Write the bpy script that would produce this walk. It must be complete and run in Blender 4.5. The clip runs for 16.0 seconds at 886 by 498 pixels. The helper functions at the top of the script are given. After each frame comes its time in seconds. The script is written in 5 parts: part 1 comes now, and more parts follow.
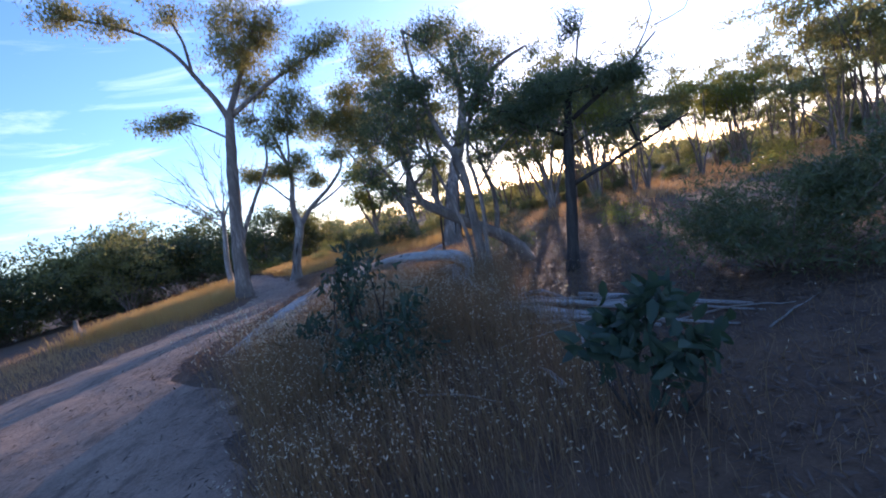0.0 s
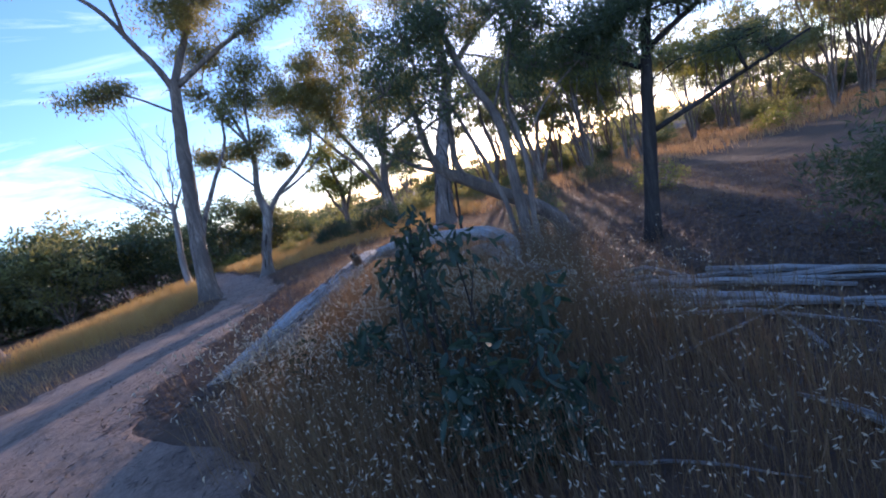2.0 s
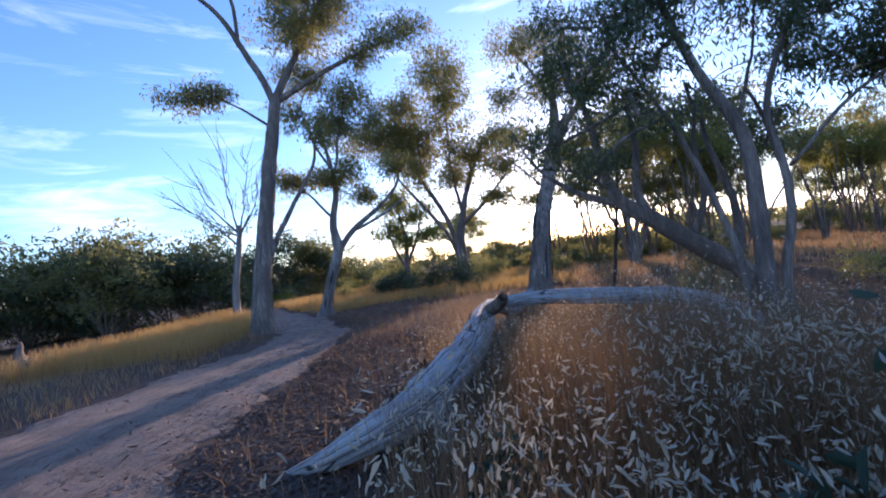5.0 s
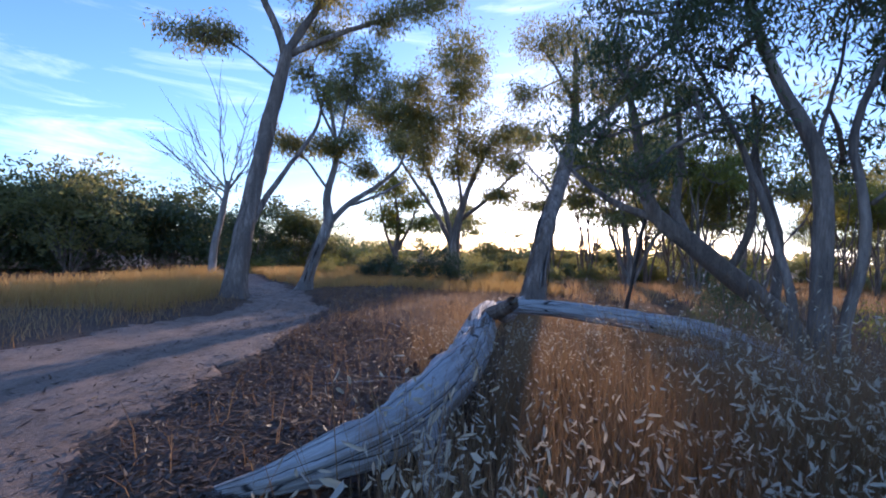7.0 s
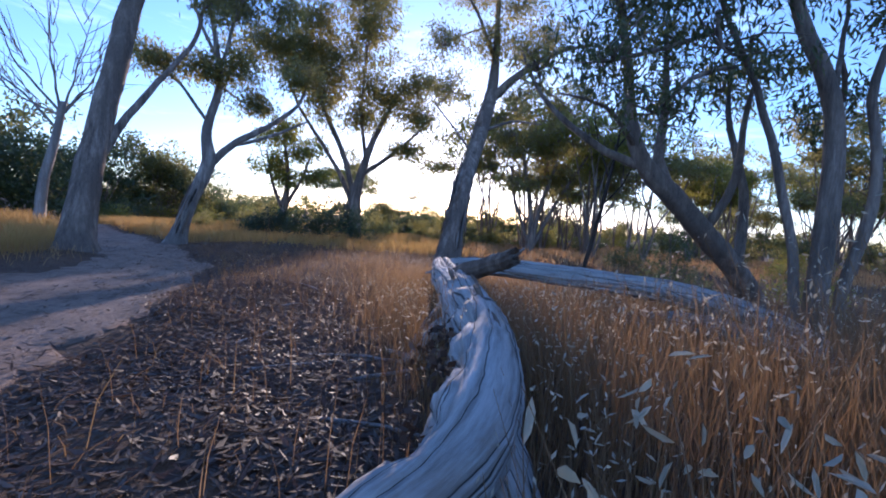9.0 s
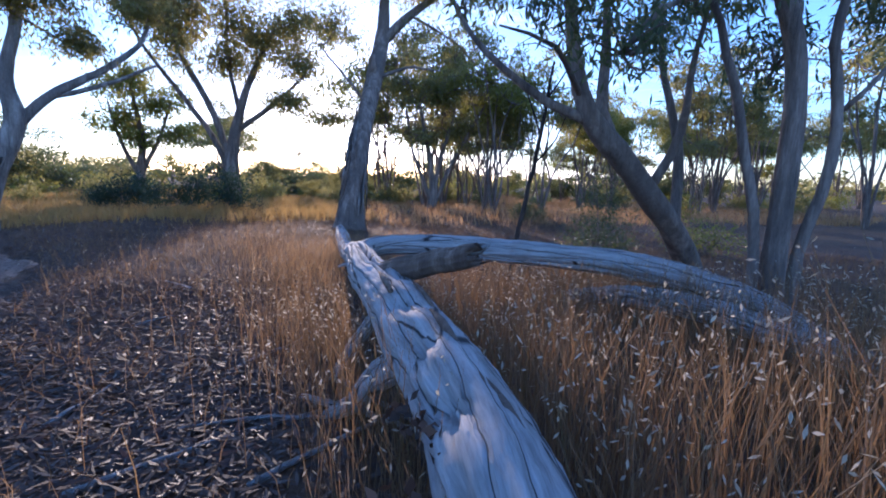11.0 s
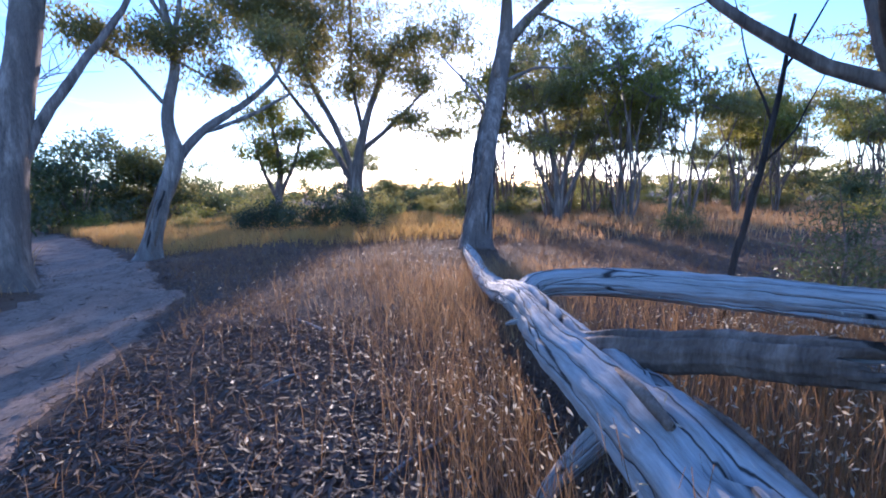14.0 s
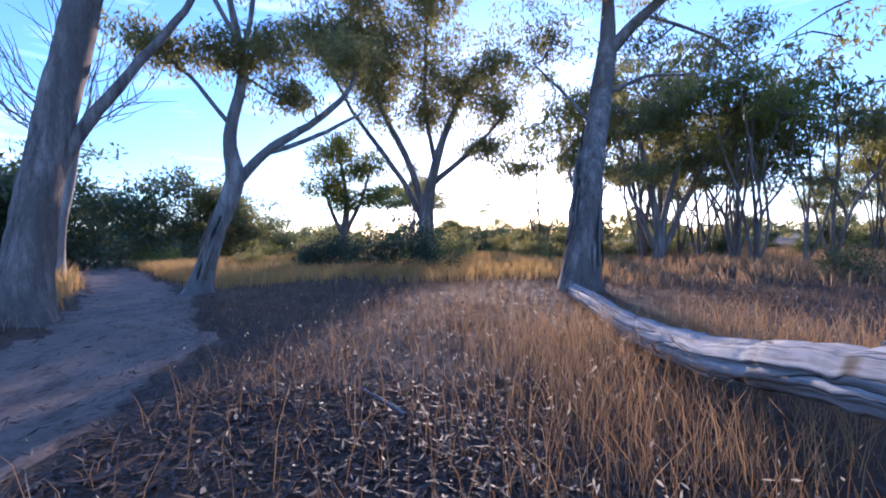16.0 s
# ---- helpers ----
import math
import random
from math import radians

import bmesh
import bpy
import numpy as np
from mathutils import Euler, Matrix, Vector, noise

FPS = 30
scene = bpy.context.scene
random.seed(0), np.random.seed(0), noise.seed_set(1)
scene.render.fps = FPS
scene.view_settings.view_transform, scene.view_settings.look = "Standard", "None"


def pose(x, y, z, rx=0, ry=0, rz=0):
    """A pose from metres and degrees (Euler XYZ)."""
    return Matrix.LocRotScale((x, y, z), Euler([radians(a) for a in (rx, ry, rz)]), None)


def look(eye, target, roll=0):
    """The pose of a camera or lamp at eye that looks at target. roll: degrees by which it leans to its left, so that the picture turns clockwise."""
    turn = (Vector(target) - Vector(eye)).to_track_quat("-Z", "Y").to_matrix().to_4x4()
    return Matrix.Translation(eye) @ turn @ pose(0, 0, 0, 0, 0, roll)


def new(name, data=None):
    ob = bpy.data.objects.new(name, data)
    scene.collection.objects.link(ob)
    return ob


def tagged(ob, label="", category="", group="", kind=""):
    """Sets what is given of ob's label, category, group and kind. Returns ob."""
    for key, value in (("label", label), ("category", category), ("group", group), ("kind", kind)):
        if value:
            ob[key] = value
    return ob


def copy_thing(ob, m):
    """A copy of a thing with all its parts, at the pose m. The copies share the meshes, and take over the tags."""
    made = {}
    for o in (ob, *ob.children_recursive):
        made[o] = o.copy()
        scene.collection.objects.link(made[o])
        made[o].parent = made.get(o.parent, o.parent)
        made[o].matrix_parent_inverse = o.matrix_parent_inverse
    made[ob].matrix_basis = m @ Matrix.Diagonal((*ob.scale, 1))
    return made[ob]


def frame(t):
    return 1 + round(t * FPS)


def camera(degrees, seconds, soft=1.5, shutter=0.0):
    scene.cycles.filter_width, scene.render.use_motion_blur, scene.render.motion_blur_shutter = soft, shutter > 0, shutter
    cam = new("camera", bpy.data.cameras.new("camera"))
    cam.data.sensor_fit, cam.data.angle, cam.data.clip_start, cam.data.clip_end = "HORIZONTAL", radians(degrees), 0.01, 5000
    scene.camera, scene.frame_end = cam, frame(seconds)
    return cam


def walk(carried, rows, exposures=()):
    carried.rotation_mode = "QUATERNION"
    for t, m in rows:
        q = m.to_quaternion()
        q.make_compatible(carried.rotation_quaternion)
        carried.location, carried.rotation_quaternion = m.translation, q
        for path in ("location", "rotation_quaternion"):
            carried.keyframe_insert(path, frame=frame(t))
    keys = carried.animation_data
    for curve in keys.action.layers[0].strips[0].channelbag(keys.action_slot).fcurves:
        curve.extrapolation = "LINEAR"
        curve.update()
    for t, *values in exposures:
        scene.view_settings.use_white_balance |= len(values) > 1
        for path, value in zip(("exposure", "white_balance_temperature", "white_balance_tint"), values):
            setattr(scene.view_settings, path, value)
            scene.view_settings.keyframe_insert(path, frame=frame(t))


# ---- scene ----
cam = camera(89.80, 16.0, soft=1.9)
walk(cam, [
    (0.0, pose(0.000, 0.000, 1.623, 84.24, 13.50, 0.00)),
    (0.5, pose(-0.370, 0.287, 1.625, 81.21, 16.07, -3.28)),
    (1.0, pose(-0.741, 0.682, 1.678, 80.28, 15.85, -5.95)),
    (1.5, pose(-1.033, 1.162, 1.726, 78.72, 14.54, -8.34)),
    (2.0, pose(-1.216, 1.824, 1.616, 80.92, 16.13, -5.78)),
    (2.5, pose(-1.449, 2.358, 1.558, 81.63, 16.13, -1.18)),
    (3.0, pose(-1.981, 2.882, 1.390, 86.04, 13.78, 0.49)),
    (5.5, pose(-2.801, 4.151, 1.331, 91.99, 5.37, 0.28)),
    (6.0, pose(-2.823, 4.325, 1.248, 92.83, 2.59, 0.93)),
    (6.5, pose(-2.876, 4.505, 1.217, 91.76, 1.12, -0.09)),
    (7.0, pose(-2.976, 4.721, 1.285, 90.49, -1.64, -1.89)),
    (7.5, pose(-3.112, 4.944, 1.344, 89.69, -2.72, -4.07)),
    (8.0, pose(-3.239, 5.192, 1.281, 89.53, -3.99, -6.71)),
    (8.5, pose(-3.459, 5.600, 1.130, 88.84, -4.40, -11.46)),
    (9.0, pose(-3.576, 5.927, 1.049, 86.60, -4.21, -16.65)),
    (9.5, pose(-3.627, 6.215, 0.993, 84.52, -4.26, -22.14)),
    (10.0, pose(-3.570, 6.492, 0.966, 83.11, -4.74, -27.88)),
    (11.2, pose(-3.440, 6.980, 1.240, 81.00, -1.00, -30.50)),
    (12.5, pose(-3.321, 7.341, 1.145, 79.45, 1.36, -30.08)),
    (13.0, pose(-3.362, 7.571, 1.307, 80.05, 1.32, -25.47)),
    (13.5, pose(-3.431, 7.760, 1.366, 81.19, 0.47, -19.93)),
    (14.0, pose(-3.434, 8.050, 1.291, 82.48, 1.58, -16.42)),
    (14.5, pose(-3.452, 8.441, 1.224, 83.92, 1.20, -13.27)),
    (15.0, pose(-3.465, 8.866, 1.157, 85.31, 0.69, -11.10)),
    (15.5, pose(-3.504, 9.363, 1.066, 86.95, 0.49, -10.25)),
    (16.0, pose(-3.560, 9.932, 0.966, 88.53, 1.05, -8.80)),
], exposures=[(0.0, 1.35, 5150, 29), (3.0, 1.42, 5150, 29), (5.5, 1.2, 5150, 28), (10.0, 1.18, 4800, 28), (12.5, 1.88, 4700, 26), (16.0, 1.45, 4650, 30)])

WORLD_SUN = (math.radians(7.8), math.radians(16.5))   # elevation, turn from +y towards +x

# ---- world, sun ----
world = bpy.data.worlds.new("evening_sky")
scene.world = world
world.use_nodes = True
wn = world.node_tree.nodes
sky = wn.new("ShaderNodeTexSky")
sky.sky_type = "NISHITA"
sky.sun_disc = False
sky.sun_elevation, sky.sun_rotation = WORLD_SUN
sky.air_density, sky.dust_density, sky.ozone_density = 1.0, 0.35, 2.6
wn["Background"].inputs["Strength"].default_value = 0.15
tone = wn.new("ShaderNodeHueSaturation")
wisp_at = wn.new("ShaderNodeTexCoord")
wisp_map = wn.new("ShaderNodeMapping")
wisp_map.inputs["Scale"].default_value = (1.6, 1.6, 9.0)
wisp_map.inputs["Rotation"].default_value = (0.12, 0.2, 0.4)
wisp = wn.new("ShaderNodeTexNoise")
wisp.inputs["Scale"].default_value, wisp.inputs["Detail"].default_value, wisp.inputs["Roughness"].default_value = 2.2, 7, 0.62
wisp.inputs["Distortion"].default_value = 0.6
world.node_tree.links.new(wisp_at.outputs["Generated"], wisp_map.inputs["Vector"])
world.node_tree.links.new(wisp_map.outputs["Vector"], wisp.inputs["Vector"])
for socket, low, high in (("Saturation", 1.0, 0.45), ("Value", 1.0, 1.35)):
    span = wn.new("ShaderNodeMapRange")
    span.inputs["From Min"].default_value, span.inputs["From Max"].default_value = 0.52, 0.74
    span.inputs["To Min"].default_value, span.inputs["To Max"].default_value = low, high
    world.node_tree.links.new(wisp.outputs["Fac"], span.inputs["Value"])
    world.node_tree.links.new(span.outputs["Result"], tone.inputs[socket])
world.node_tree.links.new(sky.outputs["Color"], tone.inputs["Color"])
world.node_tree.links.new(tone.outputs["Color"], wn["Background"].inputs["Color"])

sun_data = bpy.data.lights.new("sun", "SUN")
sun_data.energy = 2.7
sun_data.angle = math.radians(0.6)
sun_data.color = (1.0, 0.72, 0.42)
sun = new("sun", sun_data)
el, az = WORLD_SUN
sun_way = Vector((math.sin(az) * math.cos(el), math.cos(az) * math.cos(el), math.sin(el)))
sun.matrix_world = look(sun_way * 60, (0, 0, 0))


# ---- materials ----
def material(name):
    m = bpy.data.materials.new(name)
    m.use_nodes = True
    nt = m.node_tree
    return m, nt, nt.nodes, nt.nodes["Principled BSDF"]


def ramp(nt, fac, stops):
    r = nt.nodes.new("ShaderNodeValToRGB")
    els = r.color_ramp.elements
    while len(els) < len(stops):
        els.new(0.5)
    for e, (p, c) in zip(els, stops):
        e.position, e.color = p, (*c, 1)
    nt.links.new(fac, r.inputs["Fac"])
    return r.outputs["Color"]


def noise_node(nt, scale, detail=6, rough=0.6, vector=None, stretch=None):
    n = nt.nodes.new("ShaderNodeTexNoise")
    n.inputs["Scale"].default_value, n.inputs["Detail"].default_value, n.inputs["Roughness"].default_value = scale, detail, rough
    if vector is None:
        tc = nt.nodes.new("ShaderNodeTexCoord")
        vector = tc.outputs["Object"]
    if stretch:
        mp = nt.nodes.new("ShaderNodeMapping")
        mp.inputs["Scale"].default_value = stretch
        nt.links.new(vector, mp.inputs["Vector"])
        vector = mp.outputs["Vector"]
    nt.links.new(vector, n.inputs["Vector"])
    return n.outputs["Fac"]


def mix(nt, fac, a, b, mode="MIX"):
    m = nt.nodes.new("ShaderNodeMixRGB")
    m.blend_type = mode
    for sock, val in ((m.inputs["Fac"], fac), (m.inputs["Color1"], a), (m.inputs["Color2"], b)):
        if isinstance(val, (int, float)):
            sock.default_value = val
        elif isinstance(val, tuple):
            sock.default_value = (*val, 1)
        else:
            nt.links.new(val, sock)
    return m.outputs["Color"]


def bump(nt, bsdf, height, strength, distance):
    b = nt.nodes.new("ShaderNodeBump")
    b.inputs["Strength"].default_value, b.inputs["Distance"].default_value = strength, distance
    nt.links.new(height, b.inputs["Height"])
    nt.links.new(b.outputs["Normal"], bsdf.inputs["Normal"])


def ground_material():
    m, nt, ns, b = material("leaf_strewn_soil")
    big = noise_node(nt, 0.35, 4)
    mid = noise_node(nt, 3.0, 8, 0.7)
    fine = noise_node(nt, 45, 6, 0.7)
    c1 = ramp(nt, mid, [(0.3, (0.0525, 0.0329, 0.0224)), (0.5, (0.119, 0.0735, 0.0476)), (0.72, (0.203, 0.13, 0.0805))])
    c2 = ramp(nt, fine, [(0.35, (0.0315, 0.0196, 0.014)), (0.55, (0.098, 0.0616, 0.0392)), (0.75, (0.196, 0.136, 0.0945))])
    c = mix(nt, 0.5, c1, c2)
    c = mix(nt, ramp(nt, big, [(0.42, (0, 0, 0)), (0.62, (0.55, 0.55, 0.55))]), c, (0.17, 0.095, 0.045))
    nt.links.new(c, b.inputs["Base Color"])
    b.inputs["Roughness"].default_value = 0.95
    bump(nt, b, fine, 0.7, 0.03)
    return m


def path_material():
    m, nt, ns, b = material("pale_trodden_sand")
    mid = noise_node(nt, 1.6, 6, 0.65)
    fine = noise_node(nt, 30, 8, 0.75)
    c1 = ramp(nt, mid, [(0.3, (0.161, 0.109, 0.0791)), (0.5, (0.285, 0.201, 0.148)), (0.75, (0.42, 0.302, 0.229))])
    c2 = ramp(nt, fine, [(0.35, (0.105, 0.0692, 0.0494)), (0.55, (0.297, 0.213, 0.159)), (0.8, (0.494, 0.371, 0.285))])
    c = mix(nt, 0.45, c1, c2)
    stain = noise_node(nt, 4.5, 9, 0.75, stretch=(1.0, 0.45, 1.0))
    c = mix(nt, ramp(nt, stain, [(0.5, (0, 0, 0)), (0.64, (0.75, 0.75, 0.75))]), c, (0.11, 0.07, 0.048))
    grit = noise_node(nt, 140, 3, 0.6)
    c = mix(nt, ramp(nt, grit, [(0.62, (0, 0, 0)), (0.68, (0.6, 0.6, 0.6))]), c, (0.36, 0.29, 0.23))
    nt.links.new(c, b.inputs["Base Color"])
    b.inputs["Roughness"].default_value = 0.92
    bump(nt, b, mix(nt, 0.5, fine, stain), 0.8, 0.05)
    return m


def bark_material(name, dark, mid_c, light, streak=1.0):
    m, nt, ns, b = material(name)
    st = noise_node(nt, 9, 8, 0.7, stretch=(1, 1, 0.12))
    patch = noise_node(nt, 1.7, 5, 0.6, stretch=(1, 1, 0.5))
    fine = noise_node(nt, 60, 4, 0.7, stretch=(1, 1, 0.25))
    c = ramp(nt, st, [(0.36, dark), (0.5, mid_c), (0.64, light)])
    c = mix(nt, ramp(nt, patch, [(0.45, (0, 0, 0)), (0.58, (0.8, 0.8, 0.8))]), c, tuple(0.65 * x + 0.35 * y for x, y in zip(dark, mid_c)))
    c = mix(nt, 0.25, c, ramp(nt, fine, [(0.3, dark), (0.7, light)]))
    nt.links.new(c, b.inputs["Base Color"])
    b.inputs["Roughness"].default_value = 0.88
    bump(nt, b, st, 0.8 * streak, 0.03)
    return m


def log_material():
    m, nt, ns, b = material("weathered_silver_wood")
    uv = ns.new("ShaderNodeUVMap").outputs["UV"]
    streak = noise_node(nt, 6, 10, 0.72, uv, (5, 0.45, 1))
    crack = noise_node(nt, 3, 6, 0.6, uv, (7, 0.25, 1))
    warp = mix(nt, 0.06, uv, noise_node(nt, 3, 3, 0.5, uv, (2, 1, 1)), "ADD")
    mp = ns.new("ShaderNodeMapping")
    mp.inputs["Scale"].default_value = (9, 0.7, 1)
    nt.links.new(warp, mp.inputs["Vector"])
    split = ns.new("ShaderNodeTexVoronoi")
    split.feature = "DISTANCE_TO_EDGE"
    split.inputs["Scale"].default_value = 1.0
    nt.links.new(mp.outputs["Vector"], split.inputs["Vector"])
    blotch = noise_node(nt, 2.2, 6, 0.65)
    c = ramp(nt, streak, [(0.3, (0.19, 0.17, 0.155)), (0.48, (0.4, 0.38, 0.36)), (0.7, (0.62, 0.6, 0.58))])
    c = mix(nt, ramp(nt, blotch, [(0.52, (0, 0, 0)), (0.68, (0.7, 0.7, 0.7))]), c, (0.27, 0.2, 0.15))
    c = mix(nt, ramp(nt, crack, [(0.29, (1, 1, 1)), (0.33, (0, 0, 0))]), c, (0.035, 0.03, 0.028))
    c = mix(nt, ramp(nt, split.outputs["Distance"], [(0.006, (1, 1, 1)), (0.022, (0, 0, 0))]), c, (0.03, 0.026, 0.024))
    nt.links.new(c, b.inputs["Base Color"])
    b.inputs["Roughness"].default_value = 0.8
    bump(nt, b, mix(nt, 0.5, streak, ramp(nt, split.outputs["Distance"], [(0.0, (0, 0, 0)), (0.1, (1, 1, 1))])), 1.0, 0.02)
    return m


def leaf_material(name, stops, through_c, share=0.45, rough=0.45):
    m, nt, ns, b = material(name)
    geo = ns.new("ShaderNodeNewGeometry")
    c = ramp(nt, geo.outputs["Random Per Island"], stops)
    patch = noise_node(nt, 0.9, 3)
    c = mix(nt, ramp(nt, patch, [(0.35, (0, 0, 0)), (0.7, (0.5, 0.5, 0.5))]), c, stops[-1][1])
    nt.links.new(c, b.inputs["Base Color"])
    b.inputs["Roughness"].default_value = rough
    tr = ns.new("ShaderNodeBsdfTranslucent")
    nt.links.new(mix(nt, 0.6, c, through_c), tr.inputs["Color"])
    ms = ns.new("ShaderNodeMixShader")
    ms.inputs["Fac"].default_value = share
    nt.links.new(b.outputs[0], ms.inputs[1])
    nt.links.new(tr.outputs[0], ms.inputs[2])
    nt.links.new(ms.outputs[0], ns["Material Output"].inputs["Surface"])
    return m


SOIL, SAND = ground_material(), path_material()
BARK_GUM = bark_material("smooth_gum_bark", (0.066, 0.05, 0.04), (0.21, 0.16, 0.128), (0.42, 0.335, 0.27))
BARK_PALE = bark_material("pale_peeling_bark", (0.09, 0.07, 0.06), (0.27, 0.225, 0.19), (0.52, 0.46, 0.4))
BARK_DARK = bark_material("dark_furrowed_bark", (0.015, 0.012, 0.01), (0.045, 0.035, 0.03), (0.1, 0.08, 0.065), 1.3)
BARK_DEAD = bark_material("dead_grey_wood", (0.16, 0.13, 0.11), (0.32, 0.28, 0.25), (0.48, 0.44, 0.4))
SILVER = log_material()
BARK_STUB = bark_material("brown_splintered_wood", (0.07, 0.045, 0.03), (0.2, 0.14, 0.1), (0.4, 0.31, 0.24), 1.3)
LEAF_GUM = leaf_material("gum_leaves", [(0.0, (0.066, 0.0864, 0.0432)), (0.5, (0.126, 0.15, 0.066)), (0.85, (0.204, 0.192, 0.072)), (1.0, (0.192, 0.198, 0.096))], (0.55, 0.46, 0.12), 0.58, 0.55)
LEAF_DARK = leaf_material("dark_green_leaves", [(0.0, (0.0432, 0.0672, 0.0408)), (0.6, (0.0768, 0.108, 0.0576)), (1.0, (0.126, 0.144, 0.072))], (0.26, 0.28, 0.08), 0.45)
LEAF_BLUE = leaf_material("blue_green_young_leaves", [(0.0, (0.018, 0.036, 0.026)), (0.6, (0.034, 0.06, 0.042)), (1.0, (0.06, 0.09, 0.06))], (0.1, 0.16, 0.05), 0.25, 0.65)
LEAF_YELLOW = leaf_material("yellow_green_leaves", [(0.0, (0.08, 0.11, 0.025)), (0.6, (0.16, 0.19, 0.04)), (1.0, (0.28, 0.25, 0.06))], (0.5, 0.45, 0.08), 0.5)
STRAW = leaf_material("dry_straw_grass", [(0.0, (0.0889, 0.0539, 0.0317)), (0.4, (0.178, 0.117, 0.0634)), (0.85, (0.279, 0.202, 0.121)), (0.93, (0.127, 0.127, 0.0507)), (1.0, (0.19, 0.121, 0.0634))], (0.5, 0.29, 0.12), 0.4, 0.6)
TAWNY = leaf_material("tawny_fine_grass", [(0.0, (0.24, 0.13, 0.06)), (0.5, (0.4, 0.25, 0.12)), (1.0, (0.52, 0.38, 0.2))], (0.6, 0.33, 0.12), 0.45, 0.6)
OAT = leaf_material("pale_oat_husks", [(0.0, (0.4, 0.33, 0.22)), (0.6, (0.56, 0.5, 0.38)), (1.0, (0.66, 0.62, 0.52))], (0.62, 0.5, 0.3), 0.5, 0.6)
GOLD = leaf_material("golden_grass", [(0.0, (0.34, 0.19, 0.07)), (0.5, (0.5, 0.31, 0.11)), (0.8, (0.4, 0.29, 0.09)), (1.0, (0.5, 0.33, 0.13))], (0.7, 0.43, 0.12), 0.5, 0.6)
LITTER = leaf_material("fallen_leaves", [(0.0, (0.0346, 0.0219, 0.0155)), (0.5, (0.072, 0.0472, 0.0328)), (0.82, (0.126, 0.092, 0.0691)), (0.95, (0.173, 0.138, 0.11)), (1.0, (0.0864, 0.0547, 0.0374))], (0.3, 0.16, 0.07), 0.15, 0.6)


# ---- mesh helpers ----
def mesh_of(name, verts, faces, mat, uvs=None, smooth=False):
    """A mesh from vertex rows and equal-sided face rows."""
    verts, faces = np.asarray(verts, dtype=np.float32), np.asarray(faces, dtype=np.int32)
    me = bpy.data.meshes.new(name)
    me.vertices.add(len(verts))
    me.vertices.foreach_set("co", verts.ravel())
    k = faces.shape[1]
    me.loops.add(faces.size)
    me.loops.foreach_set("vertex_index", faces.ravel())
    me.polygons.add(len(faces))
    me.polygons.foreach_set("loop_start", np.arange(0, faces.size, k, dtype=np.int32))
    me.polygons.foreach_set("loop_total", np.full(len(faces), k, dtype=np.int32))
    if smooth:
        me.polygons.foreach_set("use_smooth", np.ones(len(faces), dtype=bool))
    if uvs is not None:
        me.uv_layers.new(name="UVMap").data.foreach_set("uv", np.asarray(uvs, dtype=np.float32).ravel())
    me.update(calc_edges=True)
    me.materials.append(mat)
    return me


def join(chunks):
    """Joins (verts, faces) chunks into one."""
    vs, fs, off = [], [], 0
    for v, f in chunks:
        vs.append(np.asarray(v, dtype=np.float32).reshape(-1, 3))
        fs.append(np.asarray(f, dtype=np.int32) + off)
        off += len(vs[-1])
    return np.concatenate(vs), np.concatenate(fs)


def part(name, me, parent, label=""):
    ob = new(name, me)
    ob.parent = parent
    if label:
        ob["label"] = label
    return ob


def thing(name, base, label, category, group="", kind=""):
    ob = new(name)
    ob.location = base
    return tagged(ob, label, category, group, kind)


def spline(points, step):
    """Catmull-Rom through rows of x, y, z, r."""
    p = np.asarray(points, dtype=float)
    ext = np.vstack([2 * p[0] - p[1], p, 2 * p[-1] - p[-2]])
    out = []
    for i in range(1, len(ext) - 2):
        a, b, c, d = ext[i - 1:i + 3]
        n = max(2, int(np.linalg.norm(c[:3] - b[:3]) / step))
        for t in np.linspace(0, 1, n, endpoint=False):
            out.append(0.5 * (2 * b + (c - a) * t + (2 * a - 5 * b + 4 * c - d) * t * t + (3 * b - a - 3 * c + d) * t ** 3))
    out.append(p[-1])
    out = np.array(out)
    out[:, 3] = np.maximum(out[:, 3], 0.004)
    return out


